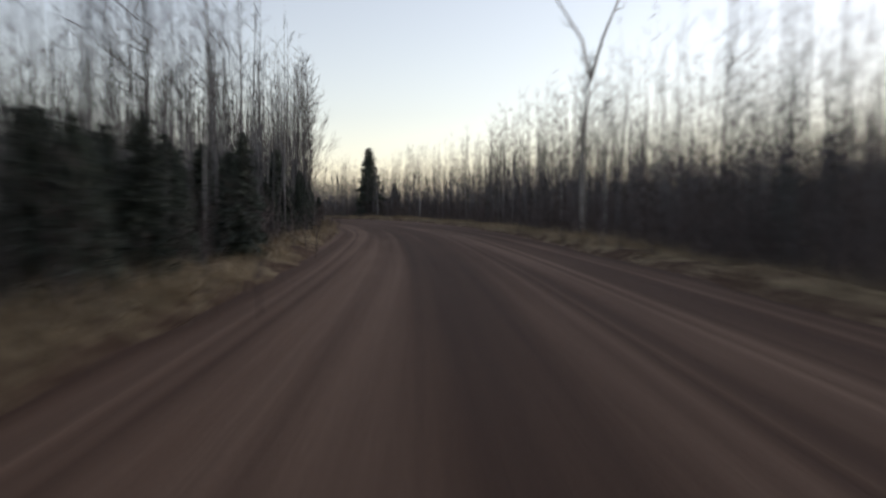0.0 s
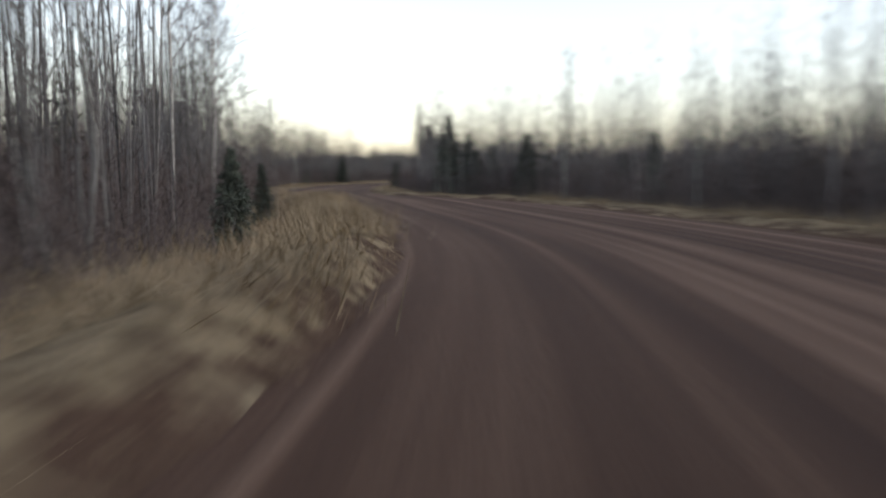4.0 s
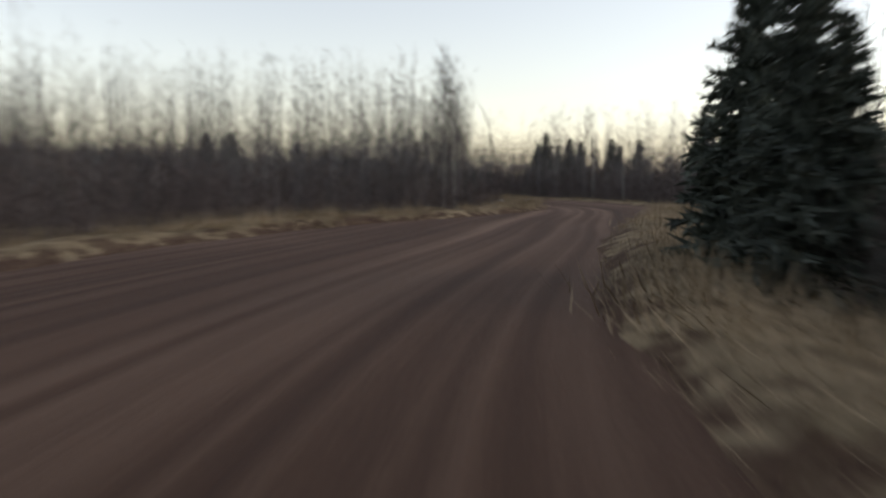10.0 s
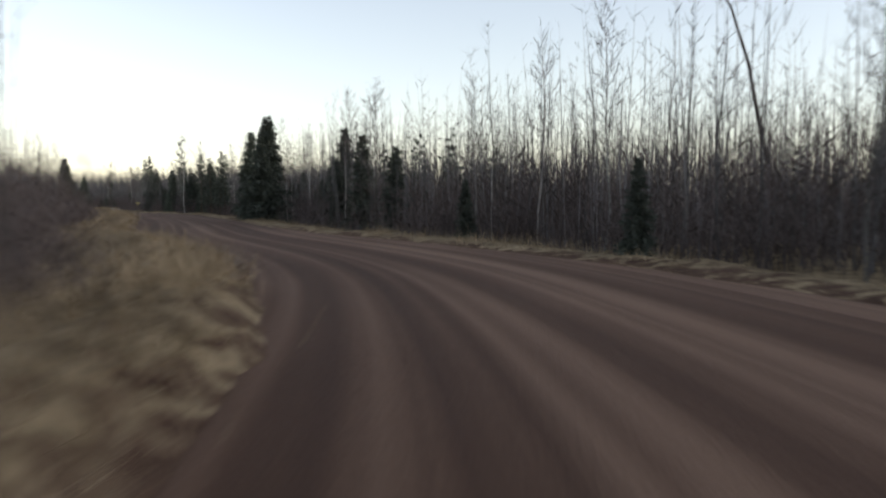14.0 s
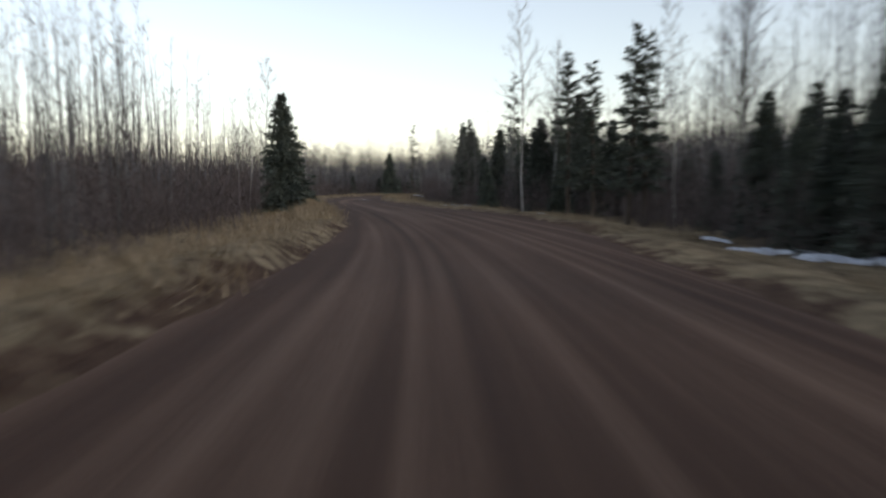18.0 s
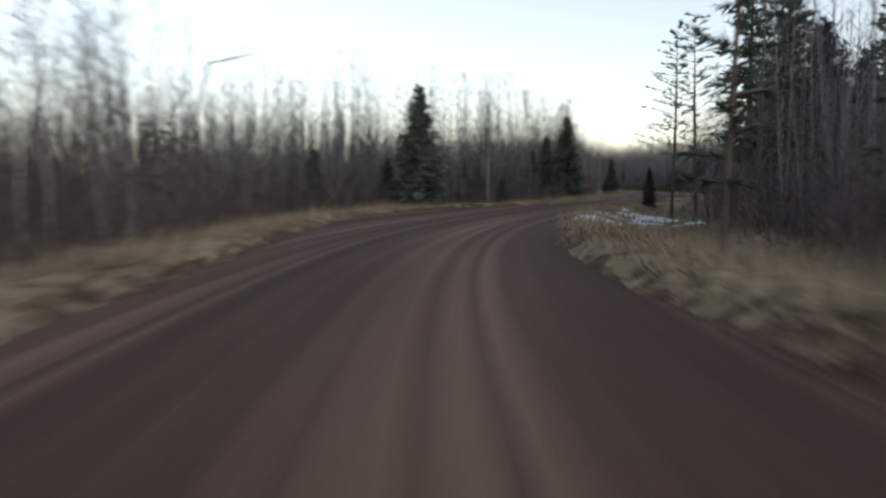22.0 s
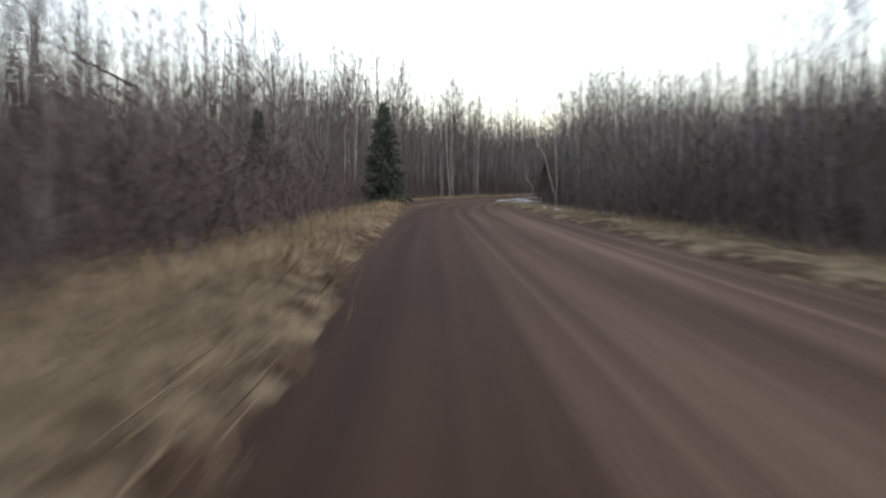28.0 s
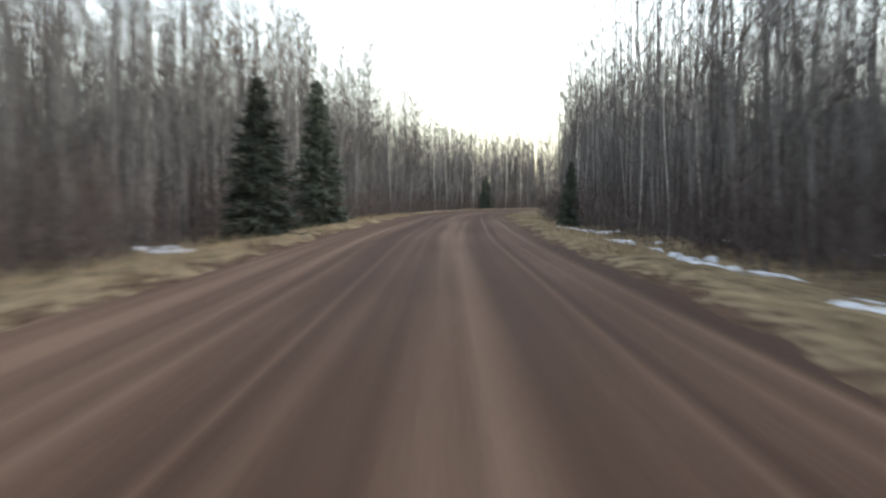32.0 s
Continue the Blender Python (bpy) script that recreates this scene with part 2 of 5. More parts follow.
def verge_material():
    """Gravel spilled from the road, then matted straw over brown earth; the map's u runs out from the road's edge in metres."""
    m = bpy.data.materials.new("straw_covered_verge")
    m.use_nodes = True
    t = m.node_tree
    b = t.nodes["Principled BSDF"]
    uv = t.nodes.new("ShaderNodeUVMap")
    uv.uv_map = "across"
    co = t.nodes.new("ShaderNodeTexCoord")

    def noise_of(scale, stretch, turn, detail, source):
        mp = t.nodes.new("ShaderNodeMapping")
        mp.inputs["Scale"].default_value = stretch
        mp.inputs["Rotation"].default_value = (0, 0, turn)
        n = t.nodes.new("ShaderNodeTexNoise")
        n.inputs["Scale"].default_value, n.inputs["Detail"].default_value, n.inputs["Distortion"].default_value = scale, detail, 0.6
        t.links.new(source, mp.inputs["Vector"])
        t.links.new(mp.outputs["Vector"], n.inputs["Vector"])
        return n.outputs["Fac"]

    def calc(op, *args):
        n = t.nodes.new("ShaderNodeMath")
        n.operation = op
        for i, v in enumerate(args):
            if isinstance(v, float):
                n.inputs[i].default_value = v
            else:
                t.links.new(v, n.inputs[i])
        return n.outputs[0]

    def ramp(stops, v):
        r = t.nodes.new("ShaderNodeValToRGB")
        e = r.color_ramp.elements
        for i, (p, c) in enumerate(stops):
            k = e[i] if i < 2 else e.new(p)
            k.position, k.color = p, (*c, 1)
        t.links.new(v, r.inputs["Fac"])
        return r.outputs["Color"]

    ob = co.outputs["Object"]
    blades = calc("MAXIMUM", noise_of(9.0, (5.0, 0.7, 1), 0.5, 3.0, ob), noise_of(9.0, (0.7, 5.0, 1), 0.9, 3.0, ob))
    clods, stain = noise_of(2.6, (1, 1, 1), 0.0, 5.0, ob), noise_of(0.45, (1, 1, 1), 0.0, 4.0, ob)
    v = calc("MULTIPLY_ADD", clods, 0.5, calc("MULTIPLY", blades, 0.35))
    v = calc("MULTIPLY_ADD", stain, 0.35, v)
    straw = ramp([(0.43, (0.045, 0.032, 0.021)), (0.74, (0.31, 0.24, 0.15)), (0.58, (0.145, 0.108, 0.066))], v)
    grit = noise_of(24.0, (1, 1, 1), 0.0, 6.0, ob)
    earth = ramp([(0.35, (0.046, 0.026, 0.0175)), (0.70, (0.145, 0.094, 0.064))], calc("MULTIPLY_ADD", grit, 0.5, calc("MULTIPLY", clods, 0.5)))
    sep = t.nodes.new("ShaderNodeSeparateXYZ")
    t.links.new(uv.outputs["UV"], sep.inputs[0])
    reach = calc("MULTIPLY_ADD", calc("SUBTRACT", clods, 0.5), 3.0, sep.outputs[0])
    reach = calc("MULTIPLY_ADD", calc("SUBTRACT", stain, 0.5), 2.5, reach)
    mr = t.nodes.new("ShaderNodeMapRange")
    mr.interpolation_type = "SMOOTHSTEP"
    mr.inputs["From Min"].default_value, mr.inputs["From Max"].default_value = 0.0, 0.6
    t.links.new(reach, mr.inputs["Value"])
    mix = t.nodes.new("ShaderNodeMixRGB")
    t.links.new(mr.outputs[0], mix.inputs["Fac"])
    t.links.new(earth, mix.inputs["Color1"])
    t.links.new(straw, mix.inputs["Color2"])
    t.links.new(mix.outputs["Color"], b.inputs["Base Color"])
    b.inputs["Roughness"].default_value = 1.0
    b.inputs["Specular IOR Level"].default_value = 0.1
    bp = t.nodes.new("ShaderNodeBump")
    bp.inputs["Strength"].default_value, bp.inputs["Distance"].default_value = 0.8, 0.12
    t.links.new(v, bp.inputs["Height"])
    t.links.new(bp.outputs["Normal"], b.inputs["Normal"])
    return m


VERGE = verge_material()


def road_material():
    """Brown gravel with long pale and dark wheel streaks; the map's u runs across in metres, v along."""
    m = bpy.data.materials.new("brown_gravel")
    m.use_nodes = True
    t = m.node_tree
    b = t.nodes["Principled BSDF"]
    uv = t.nodes.new("ShaderNodeUVMap")
    uv.uv_map = "across"

    def noise_of(scale, stretch, detail=3.0, source=None):
        mp = t.nodes.new("ShaderNodeMapping")
        mp.inputs["Scale"].default_value = stretch
        n = t.nodes.new("ShaderNodeTexNoise")
        n.inputs["Scale"].default_value, n.inputs["Detail"].default_value = scale, detail
        t.links.new(source or uv.outputs["UV"], mp.inputs["Vector"])
        t.links.new(mp.outputs["Vector"], n.inputs["Vector"])
        return n.outputs["Fac"]

    def calc(op, a, c=None, d=None):
        n = t.nodes.new("ShaderNodeMath")
        n.operation = op
        for i, v in enumerate((a, c, d)):
            if v is None:
                continue
            if isinstance(v, float):
                n.inputs[i].default_value = v
            else:
                t.links.new(v, n.inputs[i])
        return n.outputs[0]

    streak = noise_of(1.9, (1.0, 0.012, 1.0), 4.0)
    broad = noise_of(0.5, (1.0, 0.03, 1.0), 2.0)
    blotch = noise_of(0.35, (1.0, 0.35, 1.0), 5.0)
    co = t.nodes.new("ShaderNodeTexCoord")
    grit = noise_of(28.0, (1.0, 1.0, 1.0), 6.0, co.outputs["Object"])
    track = noise_of(0.62, (1.0, 0.006, 1.0), 1.5)
    ridge = calc("SUBTRACT", 1.0, calc("MINIMUM", calc("MULTIPLY", calc("ABSOLUTE", calc("SUBTRACT", track, 0.5)), 16.0), 1.0))
    ridge2 = calc("SUBTRACT", 1.0, calc("MINIMUM", calc("MULTIPLY", calc("ABSOLUTE", calc("SUBTRACT", track, 0.6)), 22.0), 1.0))
    ridge = calc("MAXIMUM", ridge, calc("MULTIPLY", ridge2, 0.8))
    v = calc("MULTIPLY_ADD", streak, 0.38, calc("MULTIPLY", broad, 0.53))
    v = calc("MULTIPLY_ADD", ridge, 0.13, v)
    v = calc("MULTIPLY_ADD", blotch, 0.16, v)
    v = calc("MULTIPLY_ADD", grit, 0.22, v)
    ramp = t.nodes.new("ShaderNodeValToRGB")
    e = ramp.color_ramp.elements
    e[0].position, e[0].color = 0.52, (0.042, 0.0213, 0.0138, 1)
    e[1].position, e[1].color = 0.86, (0.162, 0.101, 0.069, 1)
    mid = e.new(0.67)
    mid.color = (0.072, 0.0395, 0.0252, 1)
    t.links.new(v, ramp.inputs["Fac"])
    t.links.new(ramp.outputs["Color"], b.inputs["Base Color"])
    b.inputs["Roughness"].default_value = 0.92
    b.inputs["Specular IOR Level"].default_value = 0.2
    bp = t.nodes.new("ShaderNodeBump")
    bp.inputs["Strength"].default_value, bp.inputs["Distance"].default_value = 0.5, 0.03
    t.links.new(calc("MULTIPLY_ADD", ridge, 0.9, grit), bp.inputs["Height"])
    t.links.new(bp.outputs["Normal"], b.inputs["Normal"])
    return m


GRAVEL = road_material()


def water_material():
    """Wet mud with films of standing water between clods."""
    m = bpy.data.materials.new("muddy_water")
    m.use_nodes = True
    t = m.node_tree
    b = t.nodes["Principled BSDF"]
    co = t.nodes.new("ShaderNodeTexCoord")
    n = t.nodes.new("ShaderNodeTexNoise")
    n.inputs["Scale"].default_value, n.inputs["Detail"].default_value = 2.2, 5
    t.links.new(co.outputs["Object"], n.inputs["Vector"])
    c = t.nodes.new("ShaderNodeValToRGB")
    c.color_ramp.elements[0].position, c.color_ramp.elements[0].color = 0.34, (0.075, 0.050, 0.040, 1)
    c.color_ramp.elements[1].position, c.color_ramp.elements[1].color = 0.62, (0.15, 0.115, 0.098, 1)
    t.links.new(n.outputs["Fac"], c.inputs["Fac"])
    t.links.new(c.outputs["Color"], b.inputs["Base Color"])
    r = t.nodes.new("ShaderNodeMapRange")
    r.inputs["From Min"].default_value, r.inputs["From Max"].default_value = 0.38, 0.52
    r.inputs["To Min"].default_value, r.inputs["To Max"].default_value = 0.85, 0.38
    t.links.new(n.outputs["Fac"], r.inputs["Value"])
    t.links.new(r.outputs[0], b.inputs["Roughness"])
    b.inputs["Specular IOR Level"].default_value = 0.22
    bp = t.nodes.new("ShaderNodeBump")
    bp.inputs["Strength"].default_value, bp.inputs["Distance"].default_value = 0.5, 0.03
    t.links.new(n.outputs["Fac"], bp.inputs["Height"])
    t.links.new(bp.outputs["Normal"], b.inputs["Normal"])
    return m


WATER = water_material()

# ---- the plan: the road's line and edges ----
LINE_POINTS = [(15.6, -86.6), (11.7, -65.0), (7.8, -43.3), (3.9, -21.7), (0.0, 0.0), (-4.6, 21.5), (-10.5, 42.7), (-18.8, 63.0), (-29.5, 82.2), (-45.4, 97.0), (-65.1, 106.8), (-85.3, 115.5), (-103.9, 127.3), (-121.1, 140.9), (-135.8, 157.2), (-142.9, 177.9), (-150.4, 198.1), (-167.6, 211.3), (-188.9, 216.7), (-210.1, 222.7), (-231.6, 227.1), (-253.5, 229.2), (-275.5, 229.9), (-297.4, 232.0), (-318.4, 238.4), (-337.1, 250.0), (-354.3, 263.6), (-372.9, 275.4), (-392.5, 285.2), (-412.7, 294.0), (-433.2, 302.0), (-453.6, 310.3), (-472.7, 321.0), (-489.1, 335.6), (-505.1, 350.8), (-520.7, 366.3), (-545.1, 392.9), (-562.0, 418.6), (-570.5, 446.0), (-566.9, 471.6), (-555.5, 495.2)]
START = 88
EDGES = [  # metres along the line, left edge, right edge
    (-90, -2.9, 5.0), (0, -2.9, 5.0), (10, -2.9, 5.2), (20, -3.0, 5.4), (30, -3.3, 5.5), (40, -3.3, 5.8), (50, -2.9, 6.3), (60, -2.6, 6.6), (70, -1.7, 7.5), (80, -1.2, 8.0),
    (90, -1.1, 8.1), (100, -1.0, 8.2), (110, -0.8, 8.4), (120, -0.8, 8.4), (130, -0.8, 8.4), (140, -0.8, 6.5), (150, -5.1, 2.3), (160, -5.2, 2.2), (170, -5.3, 2.0), (180, -6.1, 2.3),
    (190, -6.2, 3.0), (200, -6.0, 3.2), (210, -5.4, 2.5), (220, -6.2, 1.6), (230, -8.3, 0.6), (240, -8.3, 0.6), (250, -4.4, 1.7), (260, -2.5, 3.6), (270, -0.9, 6.1), (280, -1.0, 7.8),
    (290, -1.8, 6.0), (300, -1.9, 6.0), (310, -3.1, 4.5), (320, -3.3, 3.8), (330, -3.2, 4.0), (340, -2.7, 4.1), (350, -2.3, 4.3), (360, -1.8, 5.7), (370, -1.8, 6.7), (380, -2.0, 5.4),
    (390, -1.9, 4.7), (400, -2.3, 4.3), (410, -2.6, 4.0), (420, -3.3, 3.3), (430, -3.9, 2.7), (440, -4.6, 2.0), (450, -7.9, 1.3), (460, -8.3, 0.9), (470, -5.5, 2.0), (480, -3.6, 3.2),
    (490, -3.3, 3.7), (500, -2.5, 4.2), (510, -1.8, 6.7), (520, -1.7, 7.3), (530, -0.8, 7.6), (540, -0.8, 7.7), (550, -0.8, 6.3), (560, -1.4, 5.2), (570, -1.4, 5.2), (580, -1.5, 5.1),
    (590, -1.5, 5.1), (600, -2.7, 3.9), (610, -4.1, 2.5), (620, -4.7, 2.0), (630, -5.1, 2.0), (640, -5.1, 1.8), (650, -4.5, 3.2), (660, -4.4, 3.4), (670, -4.5, 3.5), (907, -4.2, 4.0),]


def spline(points, step=1.0):
    """A smooth line through the plan's points, cut into equal steps."""
    p = np.array(points, float)
    p = np.vstack([2 * p[0] - p[1], p, 2 * p[-1] - p[-2]])
    u = np.linspace(0, 1, 40, endpoint=False)[:, None]
    out = []
    for a, b, c, d in zip(p, p[1:], p[2:], p[3:]):
        out.append(0.5 * (2 * b + (c - a) * u + (2 * a - 5 * b + 4 * c - d) * u ** 2 + (3 * b - a - 3 * c + d) * u ** 3))
    q = np.vstack(out + [p[-2:-1]])
    s = np.concatenate([[0], np.cumsum(np.hypot(*np.diff(q, axis=0).T))])
    g = np.arange(0, s[-1], step)
    return np.stack([np.interp(g, s, q[:, 0]), np.interp(g, s, q[:, 1])], 1)


LINE = spline(LINE_POINTS)
tangent = np.gradient(LINE, axis=0)
tangent /= np.linalg.norm(tangent, axis=1)[:, None]
NORMAL = np.stack([tangent[:, 1], -tangent[:, 0]], 1)   # to the right of the way
S = np.arange(len(LINE)) - float(START)
EDGE = np.array(EDGES, float)


def smooth(v, k=5):
    return np.convolve(np.pad(v, k, mode="edge"), np.ones(2 * k + 1) / (2 * k + 1), mode="valid")


EDGE_L, EDGE_R = (smooth(np.interp(S, EDGE[:, 0], EDGE[:, i])) for i in (1, 2))


def at(s, n):
    """The place n metres to the right of the line, s metres along it."""
    s, n = np.asarray(s, float), np.asarray(n, float)
    x, y = np.interp(s, S, LINE[:, 0]), np.interp(s, S, LINE[:, 1])
    nx, ny = np.interp(s, S, NORMAL[:, 0]), np.interp(s, S, NORMAL[:, 1])
    return np.stack([x + nx * n, y + ny * n], -1)


def edge(s, side):
    return np.interp(s, S, EDGE_L if side < 0 else EDGE_R)


def beside(s, side, d):
    """d metres out from the road's edge on that side (-1 left, 1 right)."""
    return at(s, edge(s, side) + side * np.asarray(d, float))


def nearest(xy, chunk=4000):
    """Metres along, metres right of the line, and metres out from the nearer edge, for many places."""
    s, n = np.empty(len(xy)), np.empty(len(xy))
    for i in range(0, len(xy), chunk):
        q = xy[i:i + chunk]
        d2 = (q[:, :1] - LINE[None, :, 0]) ** 2 + (q[:, 1:] - LINE[None, :, 1]) ** 2
        k = d2.argmin(1)
        s[i:i + chunk] = S[k]
        n[i:i + chunk] = np.sqrt(d2.min(1)) * np.sign(((q - LINE[k]) * NORMAL[k]).sum(1))
    return s, n, np.where(n < 0, edge(s, -1) - n, n - edge(s, 1))


GRASS = {-1: [(0, 0.90), (63, 1.00), (86, 1.40), (109, 1.60), (122, 1.50), (163, 0.80), (230, 0.90), (264, 1.20), (272, 1.70), (284, 1.60), (290, 1.00), (328, 1.00), (347, 1.35), (367, 1.25), (388, 1.10), (432, 0.95), (473, 0.80), (505, 1.10), (520, 1.30), (584, 1.15), (609, 0.60), (657, 0.50)],
         1: [(0, 0.80), (63, 0.90), (92, 1.15), (109, 0.90), (130, 0.6), (173, 0.70), (206, 0.70), (222, 0.70), (232, 1.20), (253, 1.15), (263, 0.50), (284, 0.50), (328, 0.40), (388, 0.40), (405, 0.60), (421, 1.30), (438, 1.20), (453, 0.90), (465, 0.80), (477, 0.30), (493, 0.30), (537, 0.40), (584, 0.70), (609, 0.35), (657, 0.30)]}


def growth(s, side):
    """How high berm and grass stand along that edge."""
    tab = np.array(GRASS[side], float)
    return np.interp(s, tab[:, 0], tab[:, 1])


def height_out(d, tall=1.0):
    """The ground's height d metres out from the road's edge: a low berm, a shallow ditch, then the forest floor."""
    berm = np.interp(d, [0, 0.35, 0.8, 1.3, 2.3], [0, 0.15, 0.30, 0.24, 0])
    return berm * tall + np.interp(d, [0, 1.2, 2.4, 3.8, 6.0, 9.0, 30], [0, 0, -0.12, -0.26, -0.16, -0.05, 0.0])


def waves(xy, size, seed=0.0):
    x, y = xy[:, 0] / size + seed, xy[:, 1] / size - seed
    return (np.sin(x * 1.7 + np.sin(y * 1.3) * 1.2) + np.sin(y * 2.1 + np.sin(x * 0.9 + 2) * 1.5) + np.sin((x + y) * 3.1 + 1) * 0.5) / 2.5


def floor_z(xy):
    s, n, d = nearest(xy)
    return height_out(d, np.where(n < 0, growth(s, -1), growth(s, 1))) + 0.06 * waves(xy, 2.3) * np.clip(d / 2, 0, 1)


def mesh_from(name, verts, faces, mat, smooth_shade=False):
    me = bpy.data.meshes.new(name)
    verts, faces = np.asarray(verts, np.float32), np.asarray(faces, np.int32)
    k = faces.shape[1]
    me.vertices.add(len(verts))
    me.vertices.foreach_set("co", verts.ravel())
    me.loops.add(faces.size)
    me.loops.foreach_set("vertex_index", faces.ravel())
    me.polygons.add(len(faces))
    me.polygons.foreach_set("loop_start", np.arange(0, faces.size, k, dtype=np.int32))
    me.polygons.foreach_set("loop_total", np.full(len(faces), k, np.int32))
    if smooth_shade:
        me.polygons.foreach_set("use_smooth", np.ones(len(faces), bool))
    me.update(calc_edges=True)
    me.validate()
    me.materials.append(mat)
    return me


def grid_faces(rows, cols):
    i = np.arange((rows - 1) * (cols - 1))
    a = i // (cols - 1) * cols + i % (cols - 1)
    return np.stack([a, a + 1, a + cols + 1, a + cols], 1)


# ---- ground, verges, road ----
def build_ground():
    lo, hi = LINE.min(0) - 70, LINE.max(0) + 70
    far = np.array([60, 200, 600, 1500, 3000.0])
    xs = np.concatenate([lo[0] - far[::-1], np.arange(lo[0], hi[0], 4.5), hi[0] + far])
    ys = np.concatenate([lo[1] - far[::-1], np.arange(lo[1], hi[1], 4.5), hi[1] + far])
    gx, gy = np.meshgrid(xs, ys, indexing="ij")
    xy = np.stack([gx.ravel(), gy.ravel()], 1)
    _, _, d = nearest(xy)
    z = np.interp(d, [9, 13, 16], [-0.9, -0.35, -0.02]) + 0.07 * waves(xy, 3.1) + 0.10 * waves(xy, 11.0, 3.0)
    me = mesh_from("ground", np.column_stack([xy, z]), grid_faces(len(xs), len(ys)), DUFF, True)
    tagged(new("ground", me), "brown forest floor of dead leaves and dry grass", "ground", kind="structure")


def build_verge(side, name):
    ss = np.arange(S[2], S[-3], 0.5)
    d = np.array([-1.1, 0.0, 0.3, 0.6, 1.0, 1.4, 1.8, 2.2, 2.6, 3.0, 3.5, 4.0, 5.2, 6.6, 8.2, 10.0, 12.0, 14.0, 15.5, 17.0])
    sg, dg = np.meshgrid(ss, d, indexing="ij")
    sg, dg = sg.ravel(), dg.ravel()
    xy = beside(sg, side, dg)
    ragged = (0.14 * waves(np.stack([sg, sg * 0], 1), 0.8, side) + 0.28 * waves(np.stack([sg, sg * 0], 1), 3.1, side + 2)) * np.interp(dg, [0.3, 2.5], [1, 0])
    xy = beside(sg, side, dg + ragged)
    z = height_out(dg, growth(sg, side)) + (0.035 * waves(xy, 0.33, 2.0) + 0.05 * waves(xy, 0.9) + 0.09 * waves(xy, 2.6, 1.0)) * np.clip(dg / 1.2, 0, 1)
    z = np.where(dg > 14.5, z - 0.5 * (dg - 14), z) - (dg < -0.1) * 0.025
    f = grid_faces(len(ss), len(d))
    me = mesh_from(name, np.column_stack([xy, z]), f if side > 0 else f[:, ::-1], VERGE, True)
    uv = me.uv_layers.new(name="across")
    vi = np.empty(len(me.loops), np.int32)
    me.loops.foreach_get("vertex_index", vi)
    uv.data.foreach_set("uv", np.stack([dg, sg], 1)[vi].astype(np.float32).ravel())
    tagged(new(name, me), "grassy road verge of flattened straw with a shallow ditch", "verge", kind="structure")


def build_road():
    ss = np.arange(S[1], S[-2], 1.0)
    u = np.linspace(0, 1, 46)
    sg, ug = np.meshgrid(ss, u, indexing="ij")
    sg, ug = sg.ravel(), ug.ravel()
    l, r = edge(sg, -1), edge(sg, 1)
    rag = 0.18 * waves(np.stack([sg, ug * 0], 1), 1.3, 5.0)
    n = l + (r - l) * ug + np.where((ug < 0.01) | (ug > 0.99), rag, 0)
    xy = at(sg, n)
    rut = 0.016 * waves(np.stack([n * 2.2, sg * 0.02], 1), 1.0, 2.0) + 0.006 * waves(np.stack([n * 6, sg * 0.15], 1), 1.0, 7.0)
    z = 0.004 + 0.03 * np.sin(math.pi * ug) + rut * np.clip(np.minimum(ug, 1 - ug) * 12, 0, 1)
    me = mesh_from("road", np.column_stack([xy, z]), grid_faces(len(ss), len(u)), GRAVEL, True)
    uv = me.uv_layers.new(name="across")
    vi = np.empty(len(me.loops), np.int32)
    me.loops.foreach_get("vertex_index", vi)
    uv.data.foreach_set("uv", np.stack([n, sg], 1)[vi].astype(np.float32).ravel())
    tagged(new("road", me), "reddish brown gravel road with long wheel streaks", "road", kind="structure")


build_ground()
build_verge(-1, "verge_left")
build_verge(1, "verge_right")
build_road()


# ---- plants: shapes ----
class Geo:
    """Collects triangles of tubes and spikes."""

    def __init__(self):
        self.v, self.f, self.n = [], [], 0

    def tube(self, pts, radii, sides=4):
        pts, radii = np.asarray(pts, float), np.asarray(radii, float)
        k = len(pts)
        t = np.gradient(pts, axis=0)
        t /= np.linalg.norm(t, axis=1)[:, None] + 1e-9
        ref = np.where(np.abs(t[:, 2:3]) > 0.9, [[1.0, 0, 0]], [[0, 0, 1.0]])
        a = np.cross(t, ref)
        a /= np.linalg.norm(a, axis=1)[:, None] + 1e-9
        b = np.cross(t, a)
        w = np.arange(sides) * 2 * np.pi / sides
        ring = pts[:-1, None] + radii[:-1, None, None] * (a[:-1, None] * np.cos(w)[None, :, None] + b[:-1, None] * np.sin(w)[None, :, None])
        v = np.vstack([ring.reshape(-1, 3), pts[-1:]])
        f = []
        for i in range(k - 2):
            for j in range(sides):
                p, q = i * sides + j, i * sides + (j + 1) % sides
                f += [(p, p + sides, q), (q, p + sides, q + sides)]
        top, base = (k - 1) * sides, (k - 2) * sides
        f += [(base + j, top, base + (j + 1) % sides) for j in range(sides)]
        self.v.append(v)
        self.f.append(np.array(f) + self.n)
        self.n += len(v)

    def blades(self, foot, tip, width, g):
        """Many fine pointed twigs or sprays at once, a triangle each, turned at random about their length."""
        foot, tip = np.atleast_2d(foot), np.atleast_2d(tip)
        k = len(foot)
        side = np.cross(tip - foot, g.normal(0, 1, (k, 3)))
        side *= (np.asarray(width) * 0.5 / (np.linalg.norm(side, axis=1) + 1e-9))[:, None]
        self.v.append(np.stack([foot - side, foot + side, tip], 1).reshape(-1, 3))
        self.f.append(np.arange(3 * k).reshape(-1, 3) + self.n)
        self.n += 3 * k

    def arrays(self):
        return np.vstack(self.v), np.vstack(self.f)


